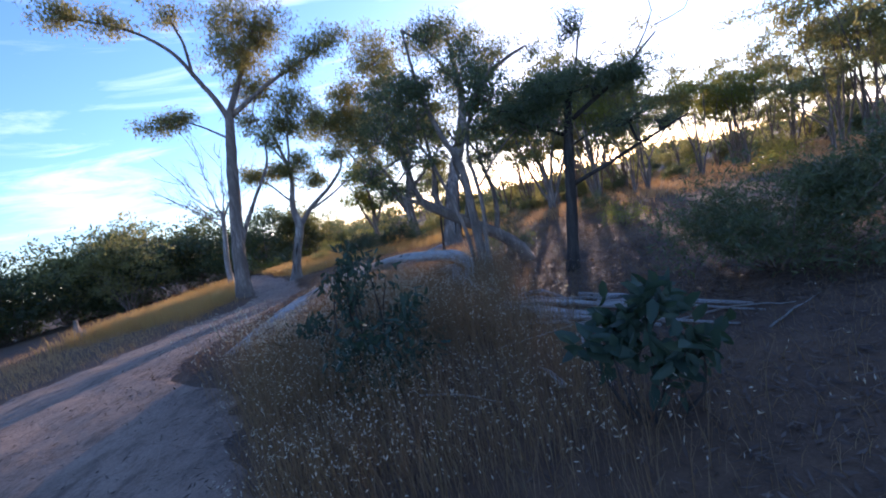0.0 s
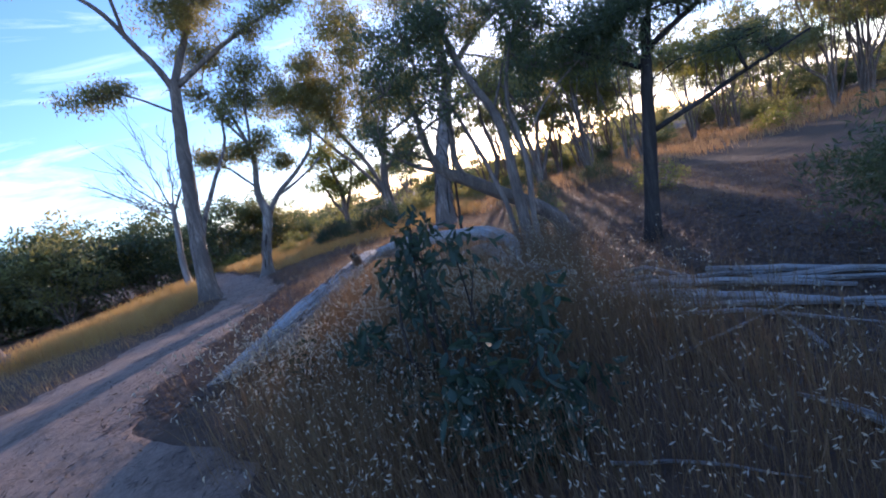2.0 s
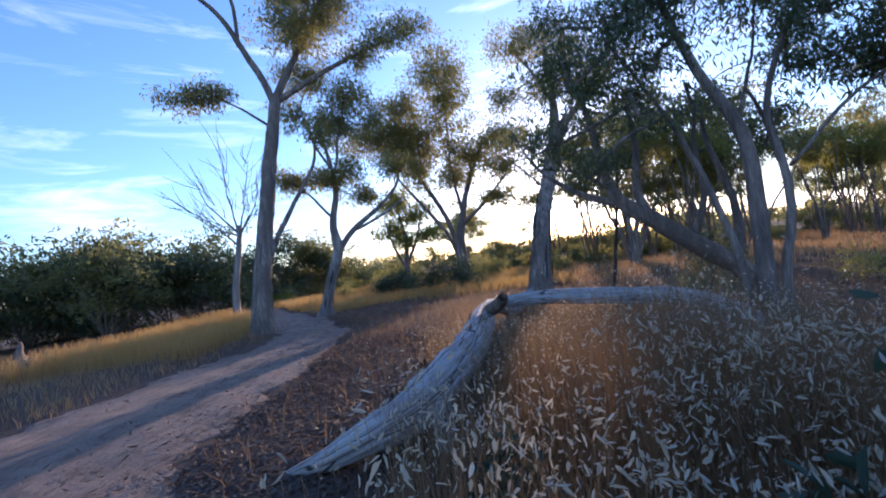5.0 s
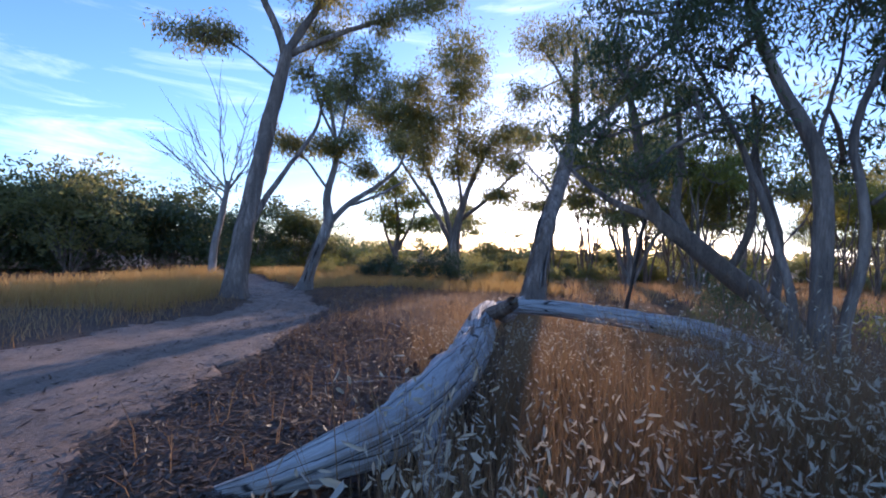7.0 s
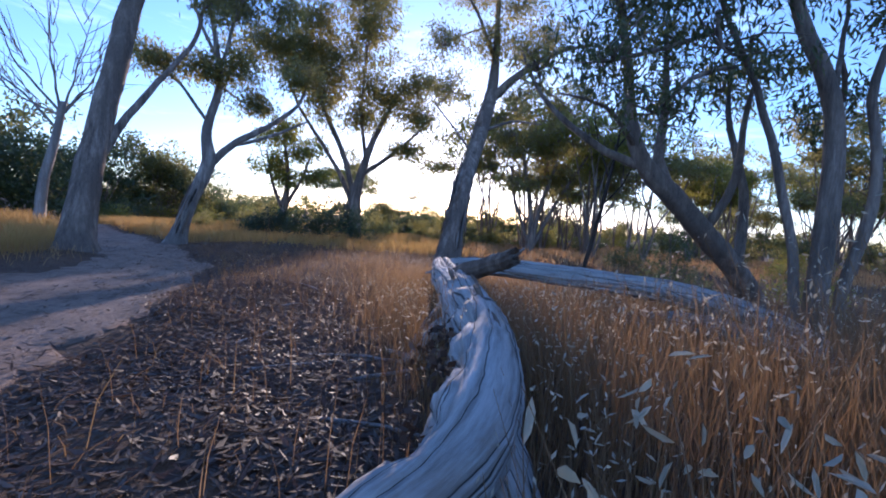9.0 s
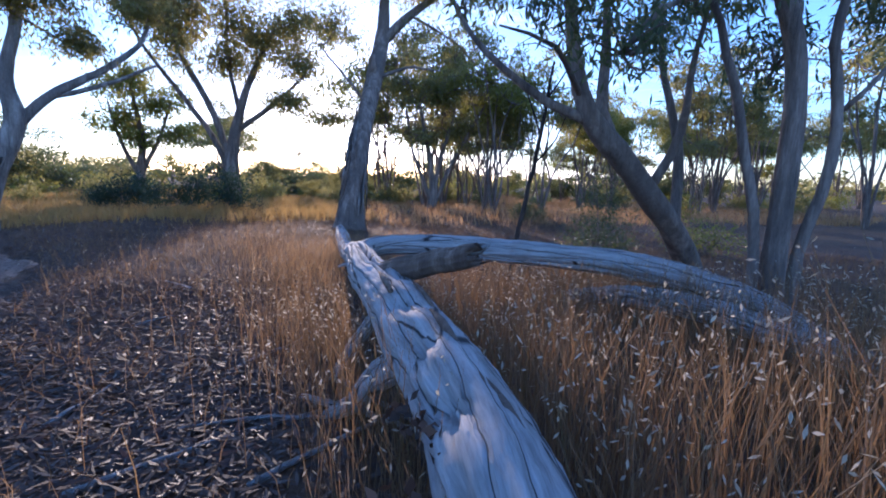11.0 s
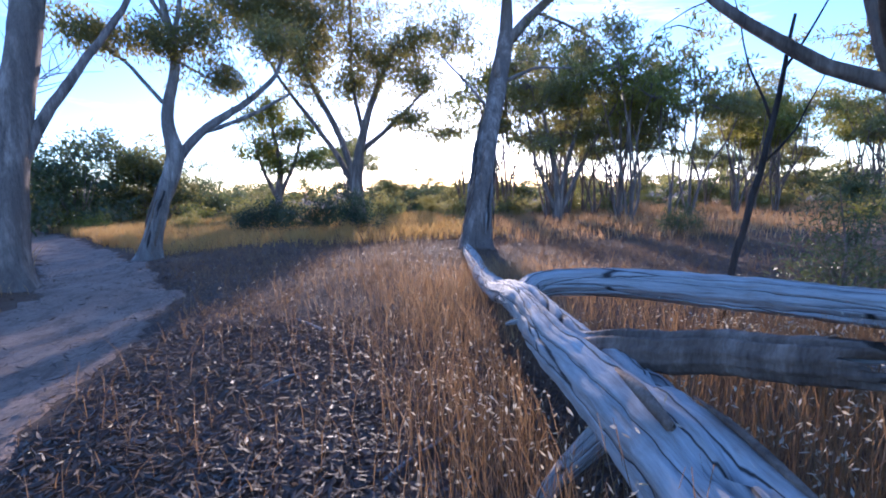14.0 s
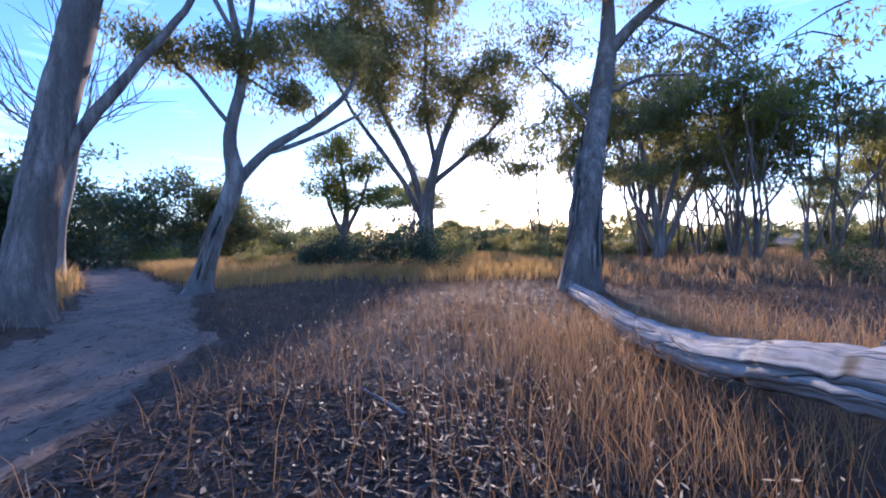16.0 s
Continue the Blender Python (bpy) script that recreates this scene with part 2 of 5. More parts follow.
def tube(points, sides=10, step=0.25, rough=0.08, seed=0, wobble=0.0, furrows=0, depth=0.0, flare=0.0):
    """A tapered limb: verts, quads, uvs."""
    rng = np.random.default_rng(seed)
    s = spline(points, step)
    n = len(s)
    if wobble:
        s[1:-1, :3] += np.cumsum(rng.normal(0, wobble, (n - 2, 3)), axis=0) * np.sin(np.linspace(0, math.pi, n - 2))[:, None]
    tan = np.gradient(s[:, :3], axis=0)
    tan /= np.linalg.norm(tan, axis=1)[:, None] + 1e-9
    ref = np.array([1.0, 0.0, 0.0]) if abs(tan[0, 0]) < 0.8 else np.array([0.0, 1.0, 0.0])
    along = np.concatenate([[0], np.cumsum(np.linalg.norm(np.diff(s[:, :3], axis=0), axis=1))])
    ph = rng.uniform(0, 6.28, 6)
    ang = np.linspace(0, 2 * math.pi, sides, endpoint=False)
    verts = np.zeros((n, sides, 3))
    u = ref
    for i in range(n):
        u = u - tan[i] * (u @ tan[i])
        u /= np.linalg.norm(u)
        v = np.cross(tan[i], u)
        r = s[i, 3] * (1 + rough * (np.sin(2 * ang + ph[0] + along[i] * 1.3) * 0.5 + np.sin(3 * ang + ph[1] - along[i] * 2.1) * 0.5
                                    + np.sin(5 * ang + ph[2] + along[i] * 4) * 0.35 + rng.normal(0, 0.25, sides)))
        if furrows:
            r *= 1 - depth * np.maximum(0, np.sin(furrows * ang + ph[3] + 1.2 * np.sin(along[i] * 1.1 + ph[4]))) ** 6
        if flare:
            r *= 1 + flare * np.exp(-along[i] / 0.25) * (0.7 + 0.5 * np.sin(4 * ang + ph[5]))
        verts[i] = s[i, :3] + np.cos(ang)[:, None] * u * r[:, None] + np.sin(ang)[:, None] * v * r[:, None]
    idx = np.arange(n * sides).reshape(n, sides)
    a, b = idx[:-1], idx[1:]
    quads = np.stack([a, np.roll(a, -1, 1), np.roll(b, -1, 1), b], -1).reshape(-1, 4)
    flat = verts.reshape(-1, 3)
    caps_v = np.array([s[0, :3], s[-1, :3]])
    m = len(flat)
    caps = [[m, idx[0, (k + 1) % sides], idx[0, k], idx[0, k]] for k in range(sides)]
    su = np.arange(sides + 1) / sides
    uvq = np.zeros((n - 1, sides, 4, 2))
    for k in range(sides):
        uvq[:, k, 0], uvq[:, k, 1] = np.stack([np.full(n - 1, su[k]), along[:-1]], 1), np.stack([np.full(n - 1, su[k + 1]), along[:-1]], 1)
        uvq[:, k, 2], uvq[:, k, 3] = np.stack([np.full(n - 1, su[k + 1]), along[1:]], 1), np.stack([np.full(n - 1, su[k]), along[1:]], 1)
    return flat, quads, uvq.reshape(-1, 2), caps_v, idx


def limb_mesh(name, points, mat, **kw):
    v, q, uv, caps, idx = tube(points, **kw)
    m = len(v)
    sides = idx.shape[1]
    v = np.vstack([v, caps])
    tri = [[m, idx[0, (k + 2) % sides], idx[0, (k + 1) % sides], idx[0, k]] for k in range(0, sides - 1, 2)]
    tri += [[m + 1, idx[-1, k], idx[-1, (k + 1) % sides], idx[-1, (k + 2) % sides]] for k in range(0, sides - 1, 2)]
    q = np.vstack([q, np.array(tri)])
    uv = np.vstack([uv, np.tile([0.3, 0.1], (len(tri) * 4, 1)) + np.tile([[0, 0], [0.1, 0], [0.1, 0.1], [0, 0.1]], (len(tri), 1))])
    return mesh_of(name, v, q, mat, uv, smooth=True)


def leaf_chunk(centres, length, width, rng, droop=0.6, bend=False):
    """Lens-shaped leaves at the given places: each one a four- or six-cornered blade."""
    n = len(centres)
    if n == 0:
        return np.zeros((0, 3)), np.zeros((0, 4), int)
    d = rng.normal(0, 1, (n, 3))
    d[:, 2] -= droop * 2.0
    d /= np.linalg.norm(d, axis=1)[:, None]
    side = np.cross(d, rng.normal(0, 1, (n, 3)))
    side /= np.linalg.norm(side, axis=1)[:, None] + 1e-9
    ln = length * rng.uniform(0.6, 1.3, n)[:, None]
    wd = width * rng.uniform(0.7, 1.25, n)[:, None]
    c = np.asarray(centres)
    if not bend:
        v = np.stack([c, c + d * ln * 0.45 + side * wd * 0.5, c + d * ln, c + d * ln * 0.45 - side * wd * 0.5], 1)
        return v.reshape(-1, 3), np.arange(4 * n).reshape(n, 4)
    up = np.cross(side, d)
    v = np.stack([c, c + d * ln * 0.3 + side * wd * 0.5 + up * wd * 0.2, c + d * ln * 0.72 + side * wd * 0.4 + up * wd * 0.15 - up * ln * 0.06,
                  c + d * ln - up * ln * 0.14, c + d * ln * 0.72 - side * wd * 0.4 + up * wd * 0.15 - up * ln * 0.06, c + d * ln * 0.3 - side * wd * 0.5 + up * wd * 0.2], 1)
    i = np.arange(n)[:, None] * 6
    q = np.concatenate([i + np.array([[0, 1, 2, 3]]), i + np.array([[0, 3, 4, 5]])])
    return v.reshape(-1, 3), q


def clump_points(c, r, n, rng, sprig=18, spread=0.2):
    """Leaf places in an uneven, gappy clump: sprigs of leaves strewn in an ellipsoid."""
    m = max(1, n // sprig)
    k = max(4, min(10, m // 5))
    knot = rng.normal(0, 1, (k, 3))
    knot /= np.linalg.norm(knot, axis=1)[:, None]
    knot *= rng.uniform(0.3, 1.1, k)[:, None]
    knot[:, 2] = np.abs(knot[:, 2]) * 1.3 - 0.5
    size = rng.uniform(0.4, 0.85, k)
    share = rng.integers(0, k, m)
    d = rng.normal(0, 1, (m, 3))
    d /= np.linalg.norm(d, axis=1)[:, None]
    p = knot[share] + d * (size[share] * rng.uniform(0.15, 1, m) ** 0.45)[:, None]
    p[:, 2] = np.where(p[:, 2] < -0.7, -0.7 + 0.4 * (p[:, 2] + 0.7), p[:, 2])
    p = p * np.asarray(r) + np.asarray(c)
    q = np.repeat(p, sprig, 0) + rng.normal(0, spread * 0.8, (m * sprig, 3)) * np.array([1, 1, 0.8])
    return p, q


def slim(rows, f):
    return [(x, y, z, r * f) for x, y, z, r in rows]


def tree(name, base, label, trunk, limbs=(), clumps=(), bark=None, leaf=None, length=0.13, width=0.03, seed=1, category="tree", sides=14,
         twig=0.012, bend=False, spread=0.2, group="", droop=0.6, furrows=0, flare=0.5, bare=(), fill=1.0, twigs_each=12):
    """A tree from its trunk, main limbs and leaf clumps, all in metres from its base. Rows: x, y, z, radius; clumps: x, y, z, rx, rz, leaves."""
    rng = np.random.default_rng(seed)
    root = thing(name, base, label, category, group)
    part("trunk", limb_mesh("trunk", trunk, bark, sides=sides, step=0.18, rough=0.1, seed=seed, wobble=0.004, furrows=furrows, depth=0.18, flare=flare), root)
    nodes = [spline(trunk, 0.4)]
    for i, l in enumerate(limbs):
        part("limb", limb_mesh("limb", l, bark, sides=8, step=0.2, rough=0.08, seed=seed + i + 1, wobble=0.012), root)
        nodes.append(spline(l, 0.3))
    pts = np.vstack([n[len(n) // 3:] for n in nodes])
    leaves, twigs = [], []
    for k, (x, y, z, rx, rz, n) in enumerate(clumps):
        c = np.array([x, y, z])
        centres, q = clump_points(c, (rx, rx, rz), int(n * fill), rng, spread=spread)
        leaves.append(leaf_chunk(q, length, width, rng, droop, bend))
        near = pts[np.argmin(np.linalg.norm(pts[:, :3] - c, axis=1))]
        hub = c - np.array([0, 0, rz * 0.35])
        v, f, *_ = tube([[*near[:3], min(near[3] * 0.7, 3 * twig)], [*(0.5 * (near[:3] + hub) + rng.normal(0, 0.1, 3)), 2 * twig], [*hub, 1.5 * twig]], 5, 0.3, 0.05, seed + k, 0.01)
        twigs.append((v, f))
        for e in centres[rng.permutation(len(centres))[:min(len(centres), twigs_each)]]:
            mid = 0.5 * (hub + e) + rng.normal(0, 0.12 * rx, 3)
            v, f, *_ = tube([[*hub, twig], [*mid, twig * 0.7], [*e, twig * 0.3]], 4, 0.4, 0.0, 1)
            twigs.append((v, f))
    for k, l in enumerate(bare):
        v, f, *_ = tube(l, 5, 0.2, 0.05, seed + k, 0.012)
        twigs.append((v, f))
    if twigs:
        tagged(part("fine_branching", mesh_of("fine_branching", *join(twigs), bark, smooth=True), root), kind="stuff")
    if leaves:
        tagged(part("crown", mesh_of("crown", *join(leaves), leaf), root), kind="stuff")
    return root


# ---- ground ----
def ease(a, b, x):
    t = np.clip((x - a) / (b - a), 0, 1)
    return t * t * (3 - 2 * t)


PATH_ROWS = [(-9, -10.5, -2.5), (-3, -9.8, -2.0), (2.8, -9.4, -1.7), (5.2, -9.3, -2.9), (6.3, -9.1, -4.3), (7.5, -8.8, -5.0), (9, -8.4, -5.1), (11.2, -7.8, -5.05),
             (13.4, -7.25, -5.15), (15.1, -7.15, -5.35), (18, -8.4, -6.65), (21.5, -10.2, -8.5), (26, -13.2, -11.4), (34, -18.5, -16.5)]   # y, west edge, east edge
PATH = np.array(PATH_ROWS)


def path_edges(y):
    return np.interp(y, PATH[:, 0], PATH[:, 1]), np.interp(y, PATH[:, 0], PATH[:, 2])


def path_side(x, y):
    """Metres outside the track's edges; below nought on it."""
    w, e = path_edges(y)
    return np.maximum(w - x, x - e)


def height(x, y):
    x, y = np.asarray(x, float), np.asarray(y, float)
    h = 0.05 * np.sin(0.55 * x + 1.0) * np.cos(0.47 * y) + 0.03 * np.sin(1.3 * x - 0.9 * y) + 0.012 * np.sin(4.1 * x + 2.2 * y) * np.sin(3.3 * y)
    h = h - 0.05 * ease(0.5, -0.6, path_side(x, y))
    far = np.hypot(x + 2, y - 8)
    return h * ease(2.0, 5.0, far + 4) + 0.2 * ease(60, 300, far) * np.sin(x * 0.02)


def build_ground():
    def axis(lo, hi, step, reach):
        inner = np.arange(lo, hi + 1e-6, step)
        out = [hi]
        s = step
        while out[-1] < reach:
            s *= 1.25
            out.append(out[-1] + s)
        neg = [lo]
        s = step
        while neg[-1] > -reach:
            s *= 1.25
            neg.append(neg[-1] - s)
        return np.array(neg[:0:-1] + list(inner) + out[1:])
    xs, ys = axis(-16, 12, 0.16, 900), axis(-4, 30, 0.16, 900)
    gx, gy = np.meshgrid(xs, ys)
    rng = np.random.default_rng(5)
    gz = height(gx, gy) + rng.normal(0, 0.006, gx.shape)
    idx = np.arange(gx.size).reshape(gx.shape)
    q = np.stack([idx[:-1, :-1], idx[:-1, 1:], idx[1:, 1:], idx[1:, :-1]], -1).reshape(-1, 4)
    me = mesh_of("ground", np.stack([gx, gy, gz], -1).reshape(-1, 3), q, SOIL, smooth=True)
    tagged(new("ground", me), "dry brown soil strewn with fallen gum leaves", "ground", kind="structure")


def build_path():
    ys = np.arange(-8, 33, 0.14)
    rng = np.random.default_rng(9)
    n = 41
    rows = []
    for y in ys:
        w, e = path_edges(y)
        w += 0.3 * noise.noise((0.9 * y, 3.1, 0)) + 0.2 * noise.noise((3.3 * y, 7.7, 0)) + rng.normal(0, 0.04)
        e += 0.22 * noise.noise((1.1 * y, 11.3, 0)) + 0.15 * noise.noise((3.7 * y, 5.2, 0)) + rng.normal(0, 0.04)
        t = np.linspace(0, 1, n)
        x = w + (e - w) * t
        lift = 0.016 * np.minimum(1, np.minimum(t, 1 - t) * 7) - 0.016
        ruts = -0.012 * np.exp(-((t - 0.62) / 0.1) ** 2) + 0.006 * np.sin(9 * t + 0.8 * y)
        rows.append(np.stack([x, np.full(n, y), height(x, np.full(n, y)) + 0.034 + lift + ruts * (np.minimum(t, 1 - t) > 0.05) + np.array([0.012 * noise.noise((2.2 * a, 2.2 * y, 1.5)) + 0.008 * noise.noise((7 * a, 7 * y, 4.5)) for a in x])], -1))
    v = np.array(rows)
    v[:, 0, 2] -= 0.08
    v[:, -1, 2] -= 0.08
    idx = np.arange(v.shape[0] * n).reshape(-1, n)
    q = np.stack([idx[:-1, :-1], idx[:-1, 1:], idx[1:, 1:], idx[1:, :-1]], -1).reshape(-1, 4)
    me = mesh_of("path", v.reshape(-1, 3), q, SAND, smooth=True)
    tagged(new("path", me), "pale sandy walking track worn through dry grass", "path", kind="structure")


build_ground()
build_path()


def on_ground(x, y, sink=0.05):
    return (x, y, float(height(x, y)) - sink)


# ---- the trees along the track ----
def lean(rows, dx, dy, tall):
    """Leans rows of x, y, z, ... by dx, dy at the given height and above."""
    return [(r[0] + dx * min(1, max(0, r[2]) / tall), r[1] + dy * min(1, max(0, r[2]) / tall), *r[2:]) for r in rows]


def bark_strips(root, trunk, count, top, seed):
    """Loose strips of peeling bark that hang on a trunk."""
    rng = np.random.default_rng(seed)
    s = spline(trunk, 0.1)
    for k in range(count):
        a, z0, ln = rng.uniform(0, 6.28), rng.uniform(0.05, top * 0.6), rng.uniform(0.5, 0.45 * top + 0.4)
        rows = []
        for f in np.linspace(0, 1, 5):
            i = np.argmin(np.abs(s[:, 2] - (z0 + ln * f)))
            out = s[i, 3] * (1.02 + 0.22 * (1 - f) * rng.uniform(0, 1) * (z0 < 0.9) + (0.25 * math.exp(-s[i, 2] / 0.25)))
            rows.append((s[i, 0] + math.cos(a + 0.1 * f) * out, s[i, 1] + math.sin(a + 0.1 * f) * out, z0 + ln * f, (0.012 + 0.02 * math.sin(3.14 * f)) * rng.uniform(0.7, 1.2)))
        part("bark_strip", limb_mesh("bark_strip", rows, (BARK_STUB, BARK_PALE, BARK_DARK)[k % 3], sides=6, step=0.12, rough=0.3, seed=seed + k, wobble=0.004), root, ("brown peeling bark strip", "pale peeling bark strip", "dark peeling bark strip")[k % 3])


tree("gum_tree", on_ground(-7.8, 16.0), "tall gum tree with smooth grey-brown trunk and high open crown", sides=20,
     trunk=[(0, 0, -0.1, 0.33), (0.01, 0.05, 0.6, 0.27), (0.23, 0.45, 2.8, 0.22), (0.52, 0.9, 5.2, 0.185), (0.75, 1.2, 6.9, 0.16)],
     limbs=[[(0.2, 0.3, 1.75, 0.09), (0.51, 0.5, 2.6, 0.08), (0.99, 0.9, 3.6, 0.065), (1.55, 1.3, 4.7, 0.05), (1.71, 1.4, 5.6, 0.035)],
            [(0.71, 1.15, 6.6, 0.11), (0.5, 1, 7.3, 0.1), (0, 0.8, 8.3, 0.08), (-0.6, 0.5, 9.3, 0.065), (-1.5, 0, 10, 0.045), (-2.8, -0.6, 10.5, 0.025)],
            [(0, 0.8, 8.3, 0.06), (0, 0.8, 9.5, 0.05), (-0.3, 0.7, 10.7, 0.03)],
            [(0.75, 1.2, 6.8, 0.12), (1.3, 1.4, 7.9, 0.1), (2, 1.7, 9.3, 0.065), (2.5, 2, 10.6, 0.04)],
            [(0.76, 1.2, 6.7, 0.1), (2.5, 1.8, 7.9, 0.07), (4.2, 2.4, 8.7, 0.04)],
            [(0.59, 1, 5.9, 0.045), (-0.18, 0.7, 6.5, 0.03), (-0.9, 0.3, 6.9, 0.018)]],
     clumps=[(-1.1, 0.2, 6.8, 0.75, 0.35, 800), (-0.6, 0.4, 6.95, 0.4, 0.2, 200), (1.5, 1.5, 8.9, 0.95, 0.95, 2000), (-2.8, -0.7, 10.5, 1.0, 0.4, 800), (-1.8, -0.1, 10.3, 0.7, 0.35, 500), (1.7, 1.6, 10.4, 1.2, 0.6, 1300),
             (2.3, 1.8, 9.5, 0.8, 0.55, 800), (3.3, 2.1, 8.2, 0.9, 0.4, 700), (4.2, 2.5, 8.9, 0.9, 0.5, 900), (2.8, 1.9, 9.9, 1.0, 0.55, 900), (-0.2, 0.7, 10.6, 0.8, 0.5, 500), (1.71, 1.4, 5.6, 0.5, 0.4, 400), (5, 2.8, 9.4, 0.7, 0.4, 400)],
     bark=BARK_GUM, leaf=LEAF_GUM, length=0.15, width=0.036, seed=11, spread=0.17, fill=2.4)

forked = tree("forked_gum", on_ground(-6.9, 19.0), "slender forked gum tree with pale peeling bark beside the track", sides=14,
     trunk=[(0, 0, -0.1, 0.26), (0.08, 0, 0.35, 0.2), (0.35, 0.1, 1.3, 0.17), (0.68, 0.2, 2.2, 0.17), (0.6, 0.2, 3.1, 0.12), (0.85, 0.3, 4.3, 0.1), (0.75, 0.3, 5.2, 0.075), (0.5, 0.2, 6.6, 0.04)],
     limbs=[[(0.68, 0.2, 2.15, 0.11), (1.2, 0.4, 2.8, 0.1), (2.3, 0.8, 3.65, 0.075), (2.9, 1.0, 4.4, 0.05), (3.1, 1.0, 5.4, 0.03)], [(1.2, 0.4, 2.8, 0.06), (2.0, 0.6, 3.1, 0.05), (3.1, 1.0, 3.8, 0.03)],
            [(0.62, 0.2, 3.3, 0.05), (0.0, 0, 4.1, 0.035), (-0.5, -0.1, 4.6, 0.02)], [(0.8, 0.3, 4.6, 0.06), (1.2, 0.4, 6.2, 0.045), (1.5, 0.4, 7.4, 0.03)], [(0.75, 0.3, 5.0, 0.05), (0.3, 0.2, 6.0, 0.04), (0.0, 0.1, 7.2, 0.025)]],
     clumps=[(-0.5, -0.1, 4.7, 0.6, 0.45, 800), (0.7, 0.3, 4.7, 0.75, 0.45, 900), (1.5, 0.6, 4.1, 0.6, 0.4, 600), (0.4, 0.1, 8.2, 1.0, 0.7, 1300), (1.4, 0.4, 7.4, 1.1, 0.75, 1500),
             (1.3, 0.4, 5.0, 0.6, 0.45, 500), (0.9, 0.3, 6.6, 0.7, 0.5, 800), (2.9, 1.0, 5.0, 0.8, 0.5, 700), (-0.2, 0.1, 7.0, 0.7, 0.5, 600), (2.2, 0.7, 6.6, 0.7, 0.5, 600)],
     bark=BARK_PALE, leaf=LEAF_GUM, length=0.15, width=0.036, seed=23, spread=0.16, fill=2.4)

leaning = tree("leaning_gum", on_ground(0.05, 17.4), "leaning gum tree with grey fissured trunk at the fallen tree's root", sides=20, furrows=9,
     trunk=lean(slim([(0, 0, -0.1, 0.4), (0, 0, 0.5, 0.33), (0.1, 0.1, 1.4, 0.28), (0.35, 0.45, 2.7, 0.25), (0.75, 0.95, 4.0, 0.23), (1.1, 1.4, 5.2, 0.2), (1.25, 1.6, 6.6, 0.13), (1.2, 1.6, 8.4, 0.07)], 0.95), 0.55, 0.55, 5.0),
     limbs=[lean(l, 0.55, 0.55, 5.0) for l in [[(1.1, 1.4, 5.1, 0.15), (1.9, 1.2, 5.9, 0.12), (2.9, 1.0, 6.7, 0.085), (4.1, 0.7, 7.1, 0.05)], [(0.7, 0.9, 3.9, 0.055), (1.6, 0.7, 4.3, 0.04), (2.5, 0.4, 4.3, 0.02)], [(0.72, 0.9, 3.95, 0.09), (0.62, 0.7, 4.25, 0.08), (0.58, 0.6, 4.5, 0.05)],
            [(1.25, 1.6, 6.4, 0.08), (0.6, 1.6, 7.6, 0.05), (0.0, 1.6, 8.4, 0.03)], [(0.5, 0.65, 3.2, 0.045), (-0.2, 0.7, 3.9, 0.03), (-0.8, 0.9, 4.6, 0.018)], [(1.9, 1.2, 5.9, 0.045), (3.0, 0.7, 5.3, 0.03), (3.7, 0.5, 4.7, 0.015)]]],
     clumps=lean([(0.0, 1.6, 8.5, 0.9, 0.7, 1000), (0.9, 1.5, 9.0, 1.0, 0.7, 1000), (1.1, 1.4, 6.9, 0.8, 0.7, 1000), (1.8, 1.4, 8.2, 0.9, 0.7, 900), (2.3, 1.2, 6.7, 0.8, 0.5, 900), (-0.4, 0.9, 5.2, 0.55, 0.5, 450),
             (2.9, 1.1, 7.4, 0.8, 0.5, 800), (3.1, 0.7, 4.9, 0.55, 0.5, 350), (3.9, 0.5, 5.4, 0.6, 0.4, 300), (-0.6, 1.4, 6.7, 0.7, 0.6, 600), (2.0, 1.2, 5.4, 0.5, 0.4, 250), (4.2, 0.7, 6.9, 0.6, 0.4, 350)], 0.55, 0.55, 5.0),
     bark=BARK_GUM, leaf=LEAF_GUM, length=0.15, width=0.034, seed=37, spread=0.19, fill=2.0)

bark_strips(leaning, lean(slim([(0, 0, -0.1, 0.4), (0, 0, 0.5, 0.33), (0.1, 0.1, 1.4, 0.28), (0.35, 0.45, 2.7, 0.25), (0.75, 0.95, 4.0, 0.23)], 0.95), 0.55, 0.55, 5.0), 26, 3.2, 140)
bark_strips(forked, [(0, 0, -0.1, 0.26), (0.08, 0, 0.35, 0.2), (0.35, 0.1, 1.3, 0.17), (0.68, 0.2, 2.2, 0.17)], 12, 1.8, 180)

